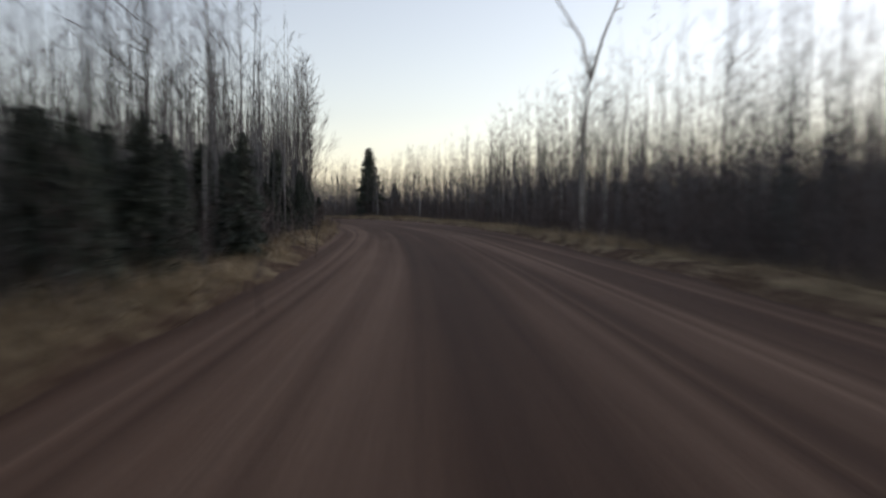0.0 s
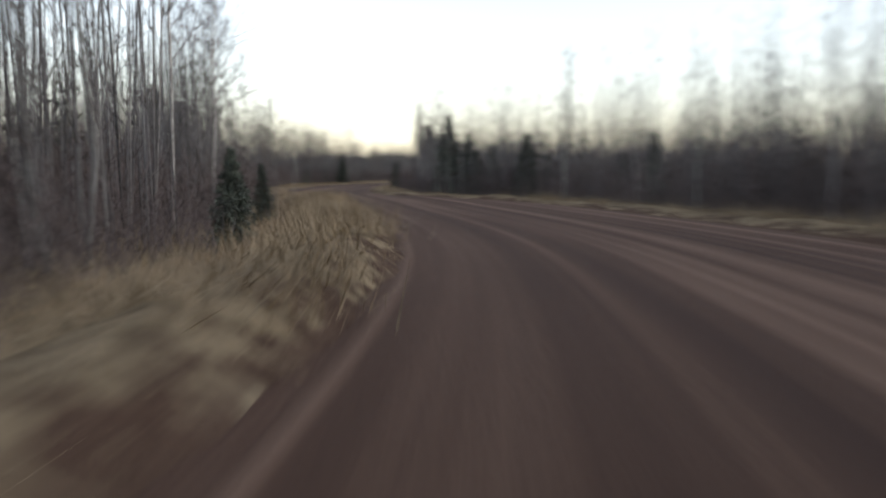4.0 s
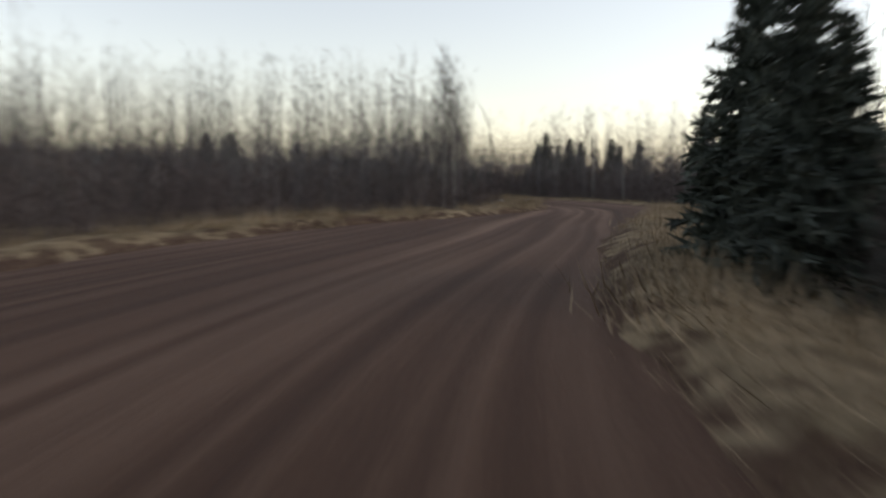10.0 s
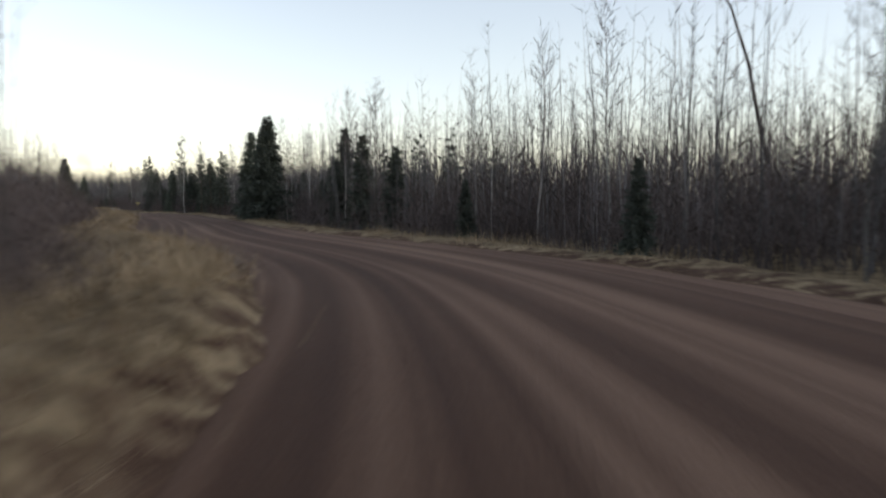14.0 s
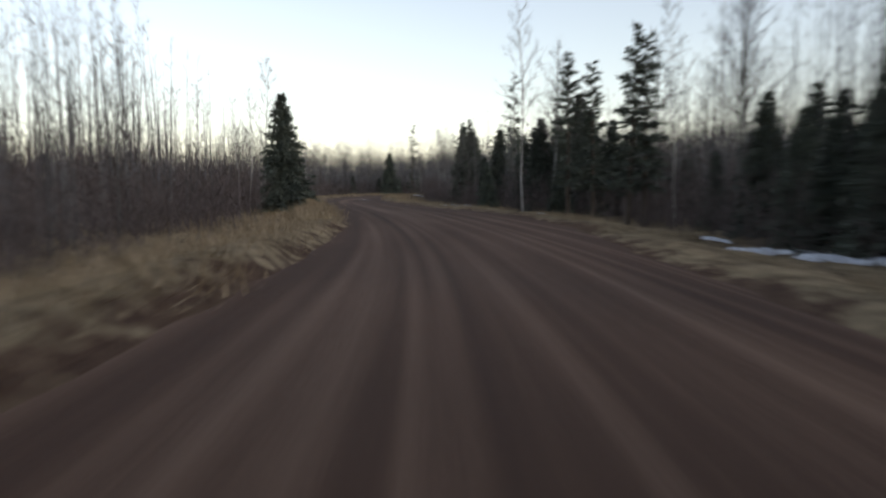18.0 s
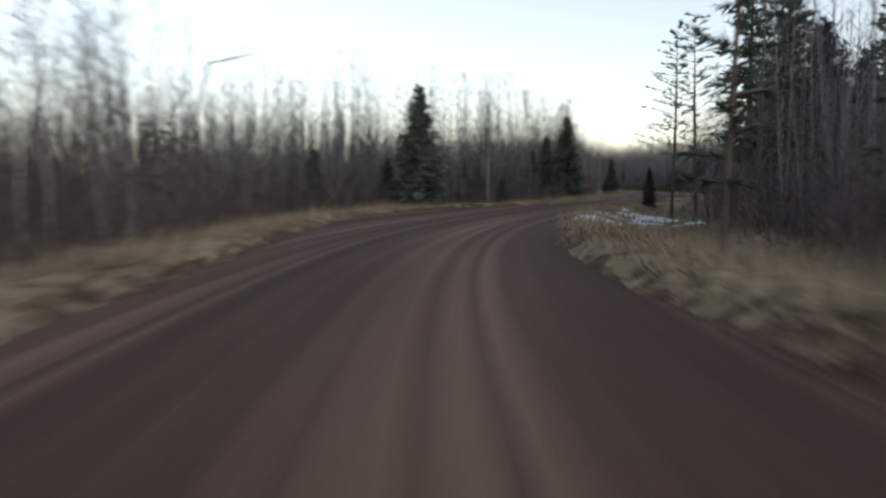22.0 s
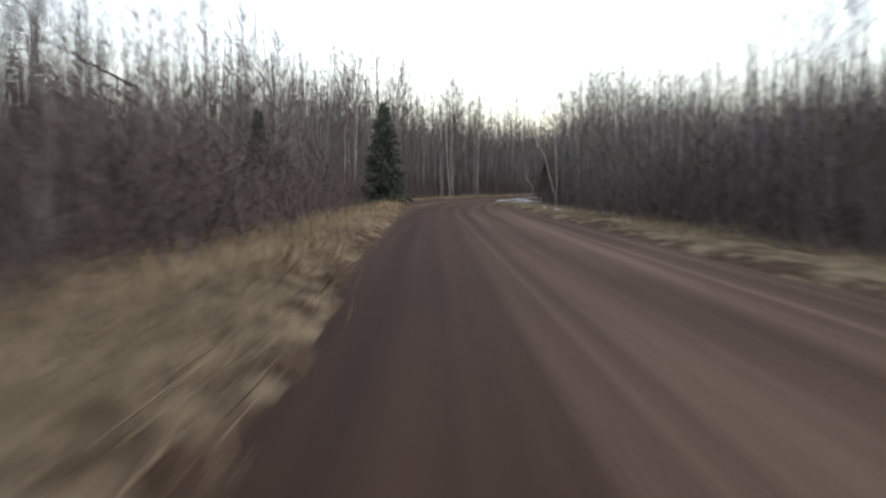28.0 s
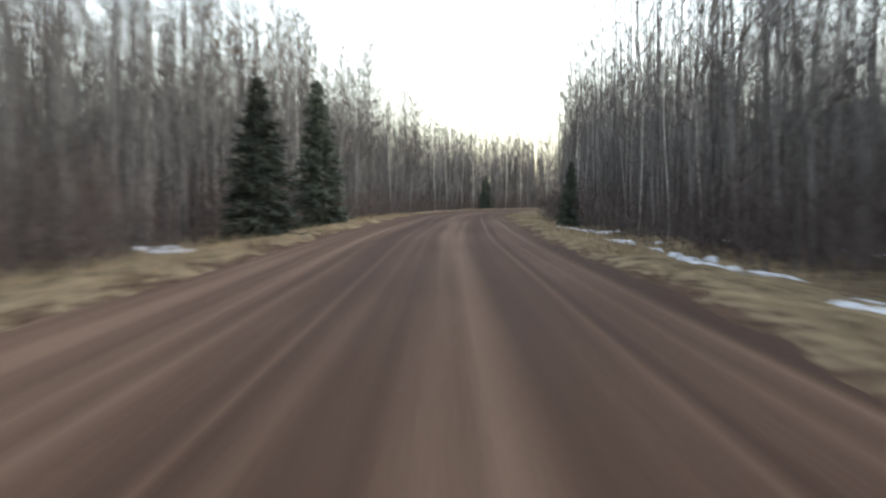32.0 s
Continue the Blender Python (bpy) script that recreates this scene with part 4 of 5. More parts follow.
# trees that stand out: kind, x, y, height
LANDMARKS = [
    ("spruce", -23.0, 62.9, 3.8),
    ("spruce", -24.7, 66.4, 4.9),
    ("spruce", -22.0, 59.2, 3.0),
    ("spruce", -16.5, 43.4, 3.9),
    ("spruce", -13.6, 35.9, 3.1),
    ("spruce", -33.8, 82.0, 3.8),
    ("spruce", -52.1, 96.2, 2.2),
    ("spruce", -58.3, 99.3, 1.9),
    ("spruce", -27.9, 101.4, 10.2),
    ("spruce", -39.0, 88.4, 2.9),
    ("spruce", -26.2, 108.5, 5.2),
    ("spruce", -28.4, 70.1, 5.0),
    ("spruce", -27.1, 65.9, 3.7),
    ("spruce", -61.0, 120.6, 3.6),
    ("spruce", -66.0, 124.0, 2.8),
    ("spruce", -79.4, 120.9, 5.8),
    ("spruce", -78.5, 122.1, 4.5),
    ("spruce", -77.5, 123.4, 3.7),
    ("spruce", -130.7, 138.8, 4.4),
    ("spruce", -127.8, 131.9, 2.3),
    ("spruce", -135.0, 138.3, 2.8),
    ("spruce", -146.1, 149.6, 2.9),
    ("spruce", -112.4, 141.8, 7.9),
    ("spruce", -109.7, 139.9, 7.2),
    ("spruce", -98.1, 128.0, 2.8),
    ("spruce", -127.6, 153.2, 5.7),
    ("spruce", -125.2, 152.4, 6.1),
    ("spruce", -118.4, 144.6, 5.9),
    ("spruce", -116.4, 143.5, 5.5),
    ("spruce", -115.2, 142.8, 5.0),
    ("spruce", -121.0, 148.8, 6.9),
    ("spruce", -133.5, 160.0, 3.3),
    ("spruce", -127.0, 154.4, 4.4),
    ("spruce", -159.6, 172.4, 2.2),
    ("spruce", -128.0, 113.3, 12.0),
    ("spruce", -126.7, 116.0, 10.2),
    ("spruce", -124.9, 118.9, 4.2),
    ("spruce", -131.0, 116.5, 7.0),
    ("spruce", -147.3, 218.8, 7.8),
    ("spruce", -169.0, 238.5, 7.4),
    ("spruce", -166.7, 239.5, 6.7),
    ("spruce", -161.9, 241.1, 6.7),
    ("spruce", -170.0, 238.0, 6.2),
    ("spruce", -171.4, 248.7, 6.5),
    ("spruce", -168.6, 249.7, 6.9),
    ("spruce", -163.9, 251.3, 6.5),
    ("spruce", -161.7, 251.9, 7.2),
    ("spruce", -180.1, 224.0, 2.6),
    ("spruce", -190.3, 229.4, 2.2),
    ("spruce", -252.7, 238.6, 3.4),
    ("spruce", -262.6, 237.6, 3.2),
    ("spruce", -168.9, 220.3, 2.5),
    ("spruce", -219.8, 233.2, 8.6),
    ("spire", -214.0, 231.1, 8.0),
    ("spruce", -252.0, 241.1, 5.0),
    ("spruce", -261.4, 241.7, 6.0),
    ("spire", -249.0, 237.5, 7.6),
    ("spire", -243.6, 237.8, 7.9),
    ("spire", -243.4, 238.4, 7.5),
    ("spire", -248.6, 238.6, 7.3),
    ("spruce", -258.2, 242.1, 7.0),
    ("spruce", -255.9, 241.6, 5.9),
    ("spruce", -261.0, 240.7, 5.9),
    ("spruce", -214.8, 229.6, 7.2),
    ("spruce", -210.5, 229.1, 8.1),
    ("spruce", -211.6, 229.7, 5.0),
    ("birch", -209.5, 230.4, 6.1),
    ("birch", -211.2, 231.6, 6.3),
    ("broad_spruce", -263.6, 224.9, 7.4),
    ("larch", -297.9, 250.9, 14.0),
    ("larch", -313.6, 241.8, 9.8),
    ("spire", -328.1, 253.7, 12.0),
    ("spire", -328.7, 261.1, 10.3),
    ("spire", -327.8, 262.5, 9.8),
    ("spruce", -329.9, 259.2, 9.0),
    ("spruce", -309.6, 222.1, 2.0),
    ("spruce", -366.5, 263.4, 8.2),
    ("pine", -335.1, 261.2, 11.3),
    ("spire", -334.2, 262.3, 10.0),
    ("spire", -333.3, 263.2, 8.7),
    ("spruce", -332.5, 264.1, 8.2),
    ("spruce", -339.1, 255.7, 2.3),
    ("spruce", -335.8, 261.2, 8.1),
    ("birch", -335.8, 258.8, 7.7),
    ("spruce", -333.2, 260.5, 7.1),
    ("spruce", -353.6, 250.1, 3.4),
    ("spruce", -354.8, 252.5, 2.2),
    ("spruce", -363.6, 259.8, 6.0),
    ("spruce", -347.1, 242.0, 3.4),
    ("spruce", -353.5, 249.0, 3.5),
    ("spruce", -359.0, 251.8, 3.1),
    ("spruce", -362.5, 258.2, 4.6),
    ("spruce", -361.6, 289.2, 4.8),
    ("spruce", -359.8, 290.0, 7.2),
    ("spruce", -358.6, 290.4, 5.9),
    ("spruce", -365.6, 286.9, 4.6),
    ("spruce", -397.5, 284.3, 2.6),
    ("spruce", -388.4, 280.0, 4.7),
    ("spruce", -395.7, 299.3, 5.5),
    ("spruce", -412.1, 304.7, 5.2),
    ("spruce", -402.2, 302.1, 5.5),
    ("spruce", -397.9, 300.6, 5.0),
    ("spruce", -414.1, 307.0, 4.4),
    ("spruce", -443.7, 298.6, 4.6),
    ("spruce", -445.7, 299.8, 3.3),
    ("spruce", -527.8, 364.0, 7.6),
    ("spruce", -518.7, 355.1, 5.6),
    ("spruce", -574.6, 419.3, 7.6),
    ("spruce", -570.9, 423.2, 5.1),
    ("spruce", -521.0, 376.0, 3.8),
    ("spruce", -495.0, 352.1, 5.0),
    ("spruce", -7.0, 8.4, 2.8),
    ("spruce", -7.8, 9.8, 3.0),
    ("spruce", -10.7, 14.5, 2.9),
    ("spruce", -6.7, 9.3, 2.5),
    ("spruce", -7.6, 11.2, 2.9),
    ("spruce", -11.9, 19.1, 2.8),
    ("spruce", -7.8, 13.4, 2.9),
    ("spruce", -12.4, 22.3, 2.9),
    ("spruce", -12.9, 25.4, 3.9),
    ("spruce", -8.2, 17.1, 2.6),
    ("spruce", -17.1, 38.3, 4.6),
    ("spruce", -16.8, 41.7, 3.5),
    ("spruce", -13.0, 34.4, 2.5),
    ("spruce", -13.8, 35.7, 2.3),
    ("spruce", -16.1, 39.0, 2.6),
    ("spruce", -14.7, 38.2, 2.5),
    ("spruce", -16.8, 42.3, 3.0),
    ("spruce", -17.6, 44.1, 2.5),
    ("spruce", -16.1, 43.3, 2.2),
    ("spruce", -16.9, 46.3, 2.0),
    ("spruce", -19.9, 56.8, 2.1),
    ("spruce", -25.9, 62.9, 2.2),
    ("spruce", -22.3, 60.2, 1.9),
    ("spruce", -25.1, 63.7, 1.9),
    ("spruce", -26.8, 66.9, 1.8),
    ("spruce", -26.6, 68.3, 2.4),
    ("spruce", -6.9, 8.6, 2.8),
    ("spruce", -6.5, 8.9, 2.6),
    ("spruce", -11.2, 16.0, 3.5),
    ("spruce", -6.4, 10.1, 2.6),
    ("spruce", -8.4, 14.8, 2.8),
    ("spruce", -9.7, 18.1, 3.3),
    ("spruce", -7.6, 16.3, 2.9),
    ("spruce", -20.4, 48.4, 4.7),
    ("spruce", -136.4, 166.9, 4.6),
    ("spruce", -137.3, 168.6, 4.7),
    ("spruce", -136.0, 167.2, 3.6),
    ("broad_spruce", -345.6, 243.6, 7.7),
    ("pine", -334.2, 254.0, 9.7),
    ("pine", -334.9, 255.9, 10.4),
    ("pine", -322.4, 249.7, 9.3),
    ("spire", -323.4, 251.6, 11.0),
    ("spire", -326.7, 254.7, 9.3),
    ("pine", -335.9, 264.1, 11.0),
    ("pine", -339.5, 263.6, 12.9),
    ("spruce", -463.8, 310.2, 7.1),
    ("aspen", -392.5, 294.7, 7.7),
    ("birch", -390.0, 293.6, 7.1),
    ("aspen", -390.0, 295.0, 7.3),
    ("aspen", -390.6, 297.1, 7.7),
    ("aspen", -391.1, 299.3, 8.9),
    ("birch", -386.2, 294.2, 7.2),
    ("aspen", -386.9, 296.2, 7.6),
    ("aspen", -387.4, 298.3, 8.8),
    ("aspen", -387.7, 300.4, 9.2),
    ("aspen", -145.2, 148.5, 6.4),
    ("birch", -147.0, 149.5, 6.6),
    ("aspen", -148.8, 150.6, 6.7),
    ("aspen", -150.5, 151.9, 6.7),
    ("aspen", -152.2, 153.3, 7.5),
    ("birch", -145.3, 151.7, 5.8),
    ("aspen", -147.0, 152.8, 5.8),
    ("aspen", -148.6, 154.3, 6.5),
    ("aspen", -150.1, 155.9, 6.4),
    ("aspen", -133.0, 159.7, 4.8),
    ("aspen", -133.8, 161.3, 4.6),
    ("birch", -132.6, 160.9, 4.9),
    ("aspen", -131.8, 159.0, 4.2),
    ("aspen", -134.0, 163.0, 4.7),
    ("aspen", -131.6, 161.9, 5.0),
    ("aspen", -466.2, 326.0, 9.2),
    ("old_aspen", -258.8, 240.9, 9.8),
    ("aspen", -283.5, 221.8, 6.8),
    ("birch", -285.0, 223.0, 7.2),
    ("aspen", -286.4, 221.2, 7.6),
    ("aspen", -287.6, 222.9, 7.0),
    ("birch", -289.0, 221.7, 7.5),
    ("aspen", -290.5, 223.1, 6.9),
    ("aspen", -292.0, 221.9, 7.3),
    ("birch", -294.0, 222.6, 6.6),
    ("aspen", -284.6, 220.4, 7.4),
    ("aspen", -33.7, 76.1, 10.3),
    ("birch", -34.2, 78.2, 10.3),
    ("aspen", -34.6, 80.4, 10.2),
    ("aspen", -34.9, 82.6, 10.1),
    ("aspen", -35.1, 84.9, 11.0),
    ("aspen", -75.0, 103.0, 11.2),
    ("birch", -76.6, 104.6, 10.0),
    ("aspen", -78.1, 106.3, 8.7),
    ("aspen", -79.6, 108.1, 7.1),
    ("birch", -74.5, 107.2, 4.3),
    ("aspen", -135.9, 135.8, 7.9),
    ("birch", -137.7, 137.1, 7.9),
    ("aspen", -139.5, 138.5, 7.8),
    ("aspen", -141.1, 140.2, 7.5),
    ("aspen", -142.7, 142.1, 8.1),
    ("birch", -135.6, 141.1, 6.2),
    ("aspen", -137.2, 142.6, 5.8),
    ("aspen", -138.5, 144.6, 6.3),
    ("aspen", 0.8, 43.0, 10.4),
    ("aspen", -169.4, 180.1, 6.7),
    ("aspen", -163.0, 219.0, 6.1),
    ("old_aspen", -322.6, 229.4, 6.6),
    ("aspen", -322.8, 230.1, 7.3),
    ("aspen", -360.6, 235.9, 10.7),
    ("birch", -263.5, 219.7, 7.6),
    ("birch", -263.1, 218.4, 7.5),
    ("birch", -264.4, 223.6, 9.6),
    ("birch", -264.3, 222.7, 7.5),
    ("birch", -264.1, 222.2, 7.1),
    ("old_aspen", -317.6, 225.8, 9.6),
    ("birch", -253.0, 236.7, 10.2),
    ("birch", -243.0, 239.5, 8.8),
    ("birch", -161.7, 204.3, 5.4),
    ("birch", -166.8, 201.5, 6.1),
    ("birch", -164.3, 229.6, 8.6),
    ("old_aspen", -468.4, 309.2, 11.5),
    ("birch", -487.2, 325.1, 12.2),
    ("birch", -484.1, 322.9, 9.6),
    ("aspen", -464.6, 321.2, 8.9),
    ("birch", -461.2, 322.7, 9.9),
    ("birch", -493.4, 331.2, 10.4),
    ("birch", -398.1, 281.7, 5.2),
    ("birch", -397.7, 283.1, 7.0),
    ("birch", -397.9, 282.3, 8.9),
    ("birch", -398.2, 281.2, 6.9),
    ("birch", -398.4, 280.5, 8.0),
    ("birch", -376.7, 270.6, 8.2),
    ("birch", -377.3, 268.8, 8.3),
    ("birch", -376.3, 271.9, 6.8),
    ("birch", -369.0, 289.2, 8.5),
    ("birch", -367.4, 290.1, 8.7),
    ("birch", -370.6, 288.2, 8.3),
    ("birch", -491.7, 325.8, 8.3),
    ("birch", -491.2, 327.2, 8.1),
    ("birch", -492.8, 330.6, 8.3),
    ("birch", -492.2, 323.9, 8.2),
    ("aspen", -502.8, 360.0, 9.3),
    ("aspen", -123.5, 124.4, 11.6),
    ("birch", -333.3, 255.7, 7.5),
    ("birch", -353.3, 250.8, 8.4),
]
for i, (kind, x, y, h) in enumerate(LANDMARKS):
    plant(kind, x, y, h, i, i * 1.7, 0.02 * ((i * 7) % 5 - 2))
TAKEN = np.array([(x, y) for _, x, y, _ in LANDMARKS])


def clear_of(xy, r):
    return ((xy[:, None] - TAKEN[None]) ** 2).sum(-1).min(1) > r * r


SAPLINGS = 4.2
pole_v, brush_v, sapling_v, far_v = [], [], [], []
deep_v = []
far_spruce = []
for side in (-1, 1):
    # tall stems: those at the wood's edge are things of their own
    s, d, xy, h = woods(side, 2, FIRST, LAST, thin=0.66)
    setback = np.interp(s, *np.array(WOODS[side], float)[:, :2].T)
    h = h * rng.uniform(0.65, 1.08, len(h))
    z = floor_z(xy)
    order = np.argsort(d - setback)
    edge_row = np.zeros(len(s), bool)
    edge_row[order[:150]] = True
    for i in np.nonzero(edge_row)[0]:
        kind = "birch" if rng.uniform() < 0.35 else "aspen"
        plant(kind, *xy[i], h[i], int(rng.integers(9)), rng.uniform(0, 6.28), rng.normal(0, 0.03))
    m = ~edge_row
    pole_v.append((xy[m], z[m], h[m] / 8.0))
    # thin young stems, close together
    s, d, xy, h = woods(side, 2, FIRST, LAST, thin=SAPLINGS, depth=27)
    h = np.maximum(h * rng.uniform(0.35, 1.05, len(h)), 2.2)
    sapling_v.append((xy, floor_z(xy), h / 5.0))
    s, d, xy, h = woods(side, 2, FIRST, LAST, thin=1.1, back=27.0, depth=34)
    far_v.append((xy, floor_z(xy), np.maximum(h * rng.uniform(0.6, 1.1, len(h)), 4.0) / 5.0))
    # brush
    s, d, xy, h = woods(side, 4, FIRST, LAST, back=-1.0, depth=8, thin=1.5)
    h = h * np.interp(d, [4, 7, 14], [0.9, 1.35, 1.6])
    keep = rng.uniform(0, 1, len(h)) < 0.96
    xy, h = xy[keep], h[keep]
    brush_v.append((xy, floor_z(xy), h * rng.uniform(0.5, 1.15, len(h)) / 3.0))
    s, d, xy, h = woods(side, 4, FIRST, LAST, back=9.0, depth=36, thin=0.34)
    deep_v.append((xy, floor_z(xy), h * rng.uniform(0.9, 1.7, len(h)) / 3.0))
    # spruces
    s, d, xy, h = woods(side, 6, FIRST, LAST, depth=18)
    ok = clear_of(xy, 2.2)
    d, xy, h = d[ok], xy[ok], h[ok] * rng.uniform(0.45, 1.2, ok.sum())
    order = np.argsort(d)
    for j, i in enumerate(order):
        if j < 75:
            plant("spruce", *xy[i], h[i], int(rng.integers(4)), rng.uniform(0, 6.28), rng.normal(0, 0.02))
        else:
            far_spruce.append((*xy[i], h[i]))


def stuff(name, templates, rows, mat, label, category):
    xy = np.vstack([r[0] for r in rows])
    z, sc = np.concatenate([r[1] for r in rows]), np.concatenate([r[2] for r in rows])
    k = len(xy)
    v, f = scatter(templates, rng.integers(0, len(templates), k), xy, z, sc, rng.uniform(0, 6.28, k))
    tagged(new(name, mesh_from(name, v, f, mat)), label, category, kind="stuff")


def joined(pair):
    (v1, f1), (v2, f2) = pair
    return np.vstack([v1, v2]), np.vstack([f1, f2 + len(v1)])


stuff("bare_woods", [joined(p) for p in BARE_FAR], pole_v, POLE, "dense leafless young aspen woods behind the road", "woods")
stuff("sapling_woods", [sapling(np.random.default_rng(150 + i), 5.0, 12, 0.7) for i in range(14)], sapling_v, SAPLING, "crowded thin leafless grey saplings", "woods")
stuff("far_woods", [sapling(np.random.default_rng(170 + i), 5.0, 22, 1.6) for i in range(8)], far_v, POLE, "hazy depth of leafless woods away from the road", "woods")
stuff("brush", CLUMPS, brush_v, BRUSH, "tangled leafless reddish brown undergrowth", "brush")
stuff("deep_brush", [brush_clump(np.random.default_rng(210 + i), 3.0, 7, 1.5, 2.0, 5) for i in range(8)], deep_v, BRUSH, "dim undergrowth in the depth of the woods", "brush")
if far_spruce:
    a = np.array(far_spruce)
    small = [joined(spruce(np.random.default_rng(110 + i), 6.0, 1.35, 40, 8, full=False)) for i in range(3)]
    stuff("spruce_woods", small, [(a[:, :2], floor_z(a[:, :2]), a[:, 2] / 6.0)], NEEDLE, "dark green spruces standing deeper in the woods", "woods")


# dead weeds between the road and the woods
def build_weeds():
    rows = []
    for side in (-1, 1):
        k = 3300
        s = rng.uniform(FIRST, LAST - 100, k)
        tab = np.array(WOODS[side], float)
        d = 1.2 + rng.beta(2.2, 1.0, k) * (np.interp(s, tab[:, 0], tab[:, 1]) - 0.5)
        xy = beside(s, side, d)
        _, _, dd = nearest(xy)
        ok = (dd > d * 0.85 - 0.1) & (waves(xy, 2.2, 9.0) > -0.35)
        rows.append((xy[ok], floor_z(xy[ok]), rng.uniform(0.5, 1.3, ok.sum()) * np.interp(d[ok], [1, 5], [0.55, 1.0]) * (0.55 + 0.6 * growth(s[ok], side))))
    weeds = [brush_clump(np.random.default_rng(190 + i), 0.8, 5, 0.35, 1.0, 3) for i in range(6)]
    stuff("dead_weeds", weeds, rows, BRUSH, "brown dead weed stalks standing in the verge", "weeds")


build_weeds()


SNOW_PATCHES = [  # x, y, half width
    (-157.7, 199.9, 0.5), (-156.5, 198.8, 0.4), (-159.3, 201.3, 0.5), (-155.0, 198.6, 0.5), (-157.8, 200.9, 0.7), (-164.3, 205.4, 0.3), (-155.3, 199.3, 0.2), (-160.4, 200.4, 0.2),
    (-235.9, 236.6, 0.6), (-232.1, 236.2, 1.0), (-229.9, 236.5, 0.7), (-274.2, 238.4, 0.7), (-251.4, 237.1, 0.4), (-276.5, 239.8, 0.7), (-270.4, 237.4, 0.6), (-279.6, 238.7, 0.6),
    (-277.4, 239.0, 0.5), (-289.9, 236.5, 0.2), (-326.5, 246.8, 0.5), (-313.6, 241.7, 0.4), (-328.2, 248.5, 0.7), (-329.3, 250.6, 0.7), (-325.3, 246.2, 0.5), (-324.5, 245.6, 0.5),
    (-332.0, 251.6, 0.8), (-324.6, 246.4, 0.5), (-333.0, 251.1, 1.0), (-330.4, 250.3, 0.8), (-329.0, 247.7, 0.5), (-325.8, 247.5, 0.9), (-323.7, 244.5, 0.5), (-326.9, 250.6, 0.7),
    (-326.4, 247.8, 0.4), (-365.1, 282.2, 0.9), (-360.1, 279.1, 0.9), (-354.8, 273.4, 0.8), (-357.2, 280.3, 1.0), (-351.9, 272.9, 0.8), (-370.9, 284.0, 0.7), (-352.2, 271.7, 0.6),
    (-377.5, 291.7, 1.4), (-376.1, 298.8, 2.2), (-367.8, 291.3, 2.2), (-362.8, 281.1, 0.6), (-362.3, 283.2, 1.1), (-384.5, 293.4, 1.2), (-383.4, 275.0, 0.7), (-389.1, 280.1, 0.8),
    (-448.8, 314.6, 0.2), (-449.2, 318.0, 0.6), (-444.9, 313.9, 0.3), (-449.5, 314.5, 0.2), (-445.5, 313.5, 0.3), (-469.0, 322.2, 1.0), (-462.7, 320.6, 1.1), (-459.3, 320.1, 1.0),
    (-456.4, 318.8, 0.8), (-454.1, 317.1, 0.5), (-473.0, 326.2, 0.9), (-468.2, 323.5, 0.8), (-465.1, 321.6, 0.7), (-463.6, 320.6, 0.6), (-476.0, 328.4, 0.9), (-471.9, 325.2, 0.9),
    (-476.1, 327.2, 0.5), (-474.1, 329.6, 1.0), (-481.8, 334.9, 0.6), (-481.0, 333.5, 0.5), (-482.1, 334.1, 0.4), (-480.3, 333.2, 0.5), (-483.1, 335.6, 0.4), (-497.1, 353.7, 1.3),
    (-482.3, 333.4, 0.4), (-480.9, 334.3, 0.8), (-481.1, 332.4, 0.5), (-482.2, 339.1, 0.7), (-483.8, 334.9, 0.2), (-500.7, 332.7, 0.6), (-501.7, 334.0, 0.5), (-493.5, 353.7, 0.9),
    (-504.7, 358.9, 0.7), (-502.8, 357.1, 0.7), (-501.7, 356.8, 0.7), (-511.0, 366.2, 0.8), (-499.5, 353.0, 0.6), (-508.0, 362.7, 0.6), (-506.4, 361.1, 0.6), (-499.8, 354.3, 0.8),
    (-508.9, 368.8, 0.8), (-517.7, 373.6, 1.3), (-502.2, 364.5, 0.7), (-518.4, 351.0, 0.8), (-508.2, 372.8, 0.6), (-122.1, 148.1, 0.8), (-115.9, 124.2, 0.6), (-93.5, 125.4, 0.4),
    (-480.9, 331.5, 0.5), (-479.6, 331.9, 0.5), (-480.6, 332.1, 0.6), (-325.0, 245.0, 0.5), (-324.3, 245.4, 0.6), (-323.5, 244.1, 0.8), (-325.2, 246.9, 0.9), (-327.6, 247.2, 0.7),
    (-157.2, 198.9, 1.2), (-158.4, 199.5, 1.0), (-154.9, 197.9, 1.0), (-156.9, 200.7, 0.6), (-34.9, 79.7, 0.4), (-31.7, 77.5, 0.3), (-134.3, 164.0, 0.3), (-226.9, 234.4, 0.3), (-214.8, 231.0, 0.3), (-210.5, 230.1, 0.3),
]

SNOW_AT = np.array(SNOW_PATCHES)


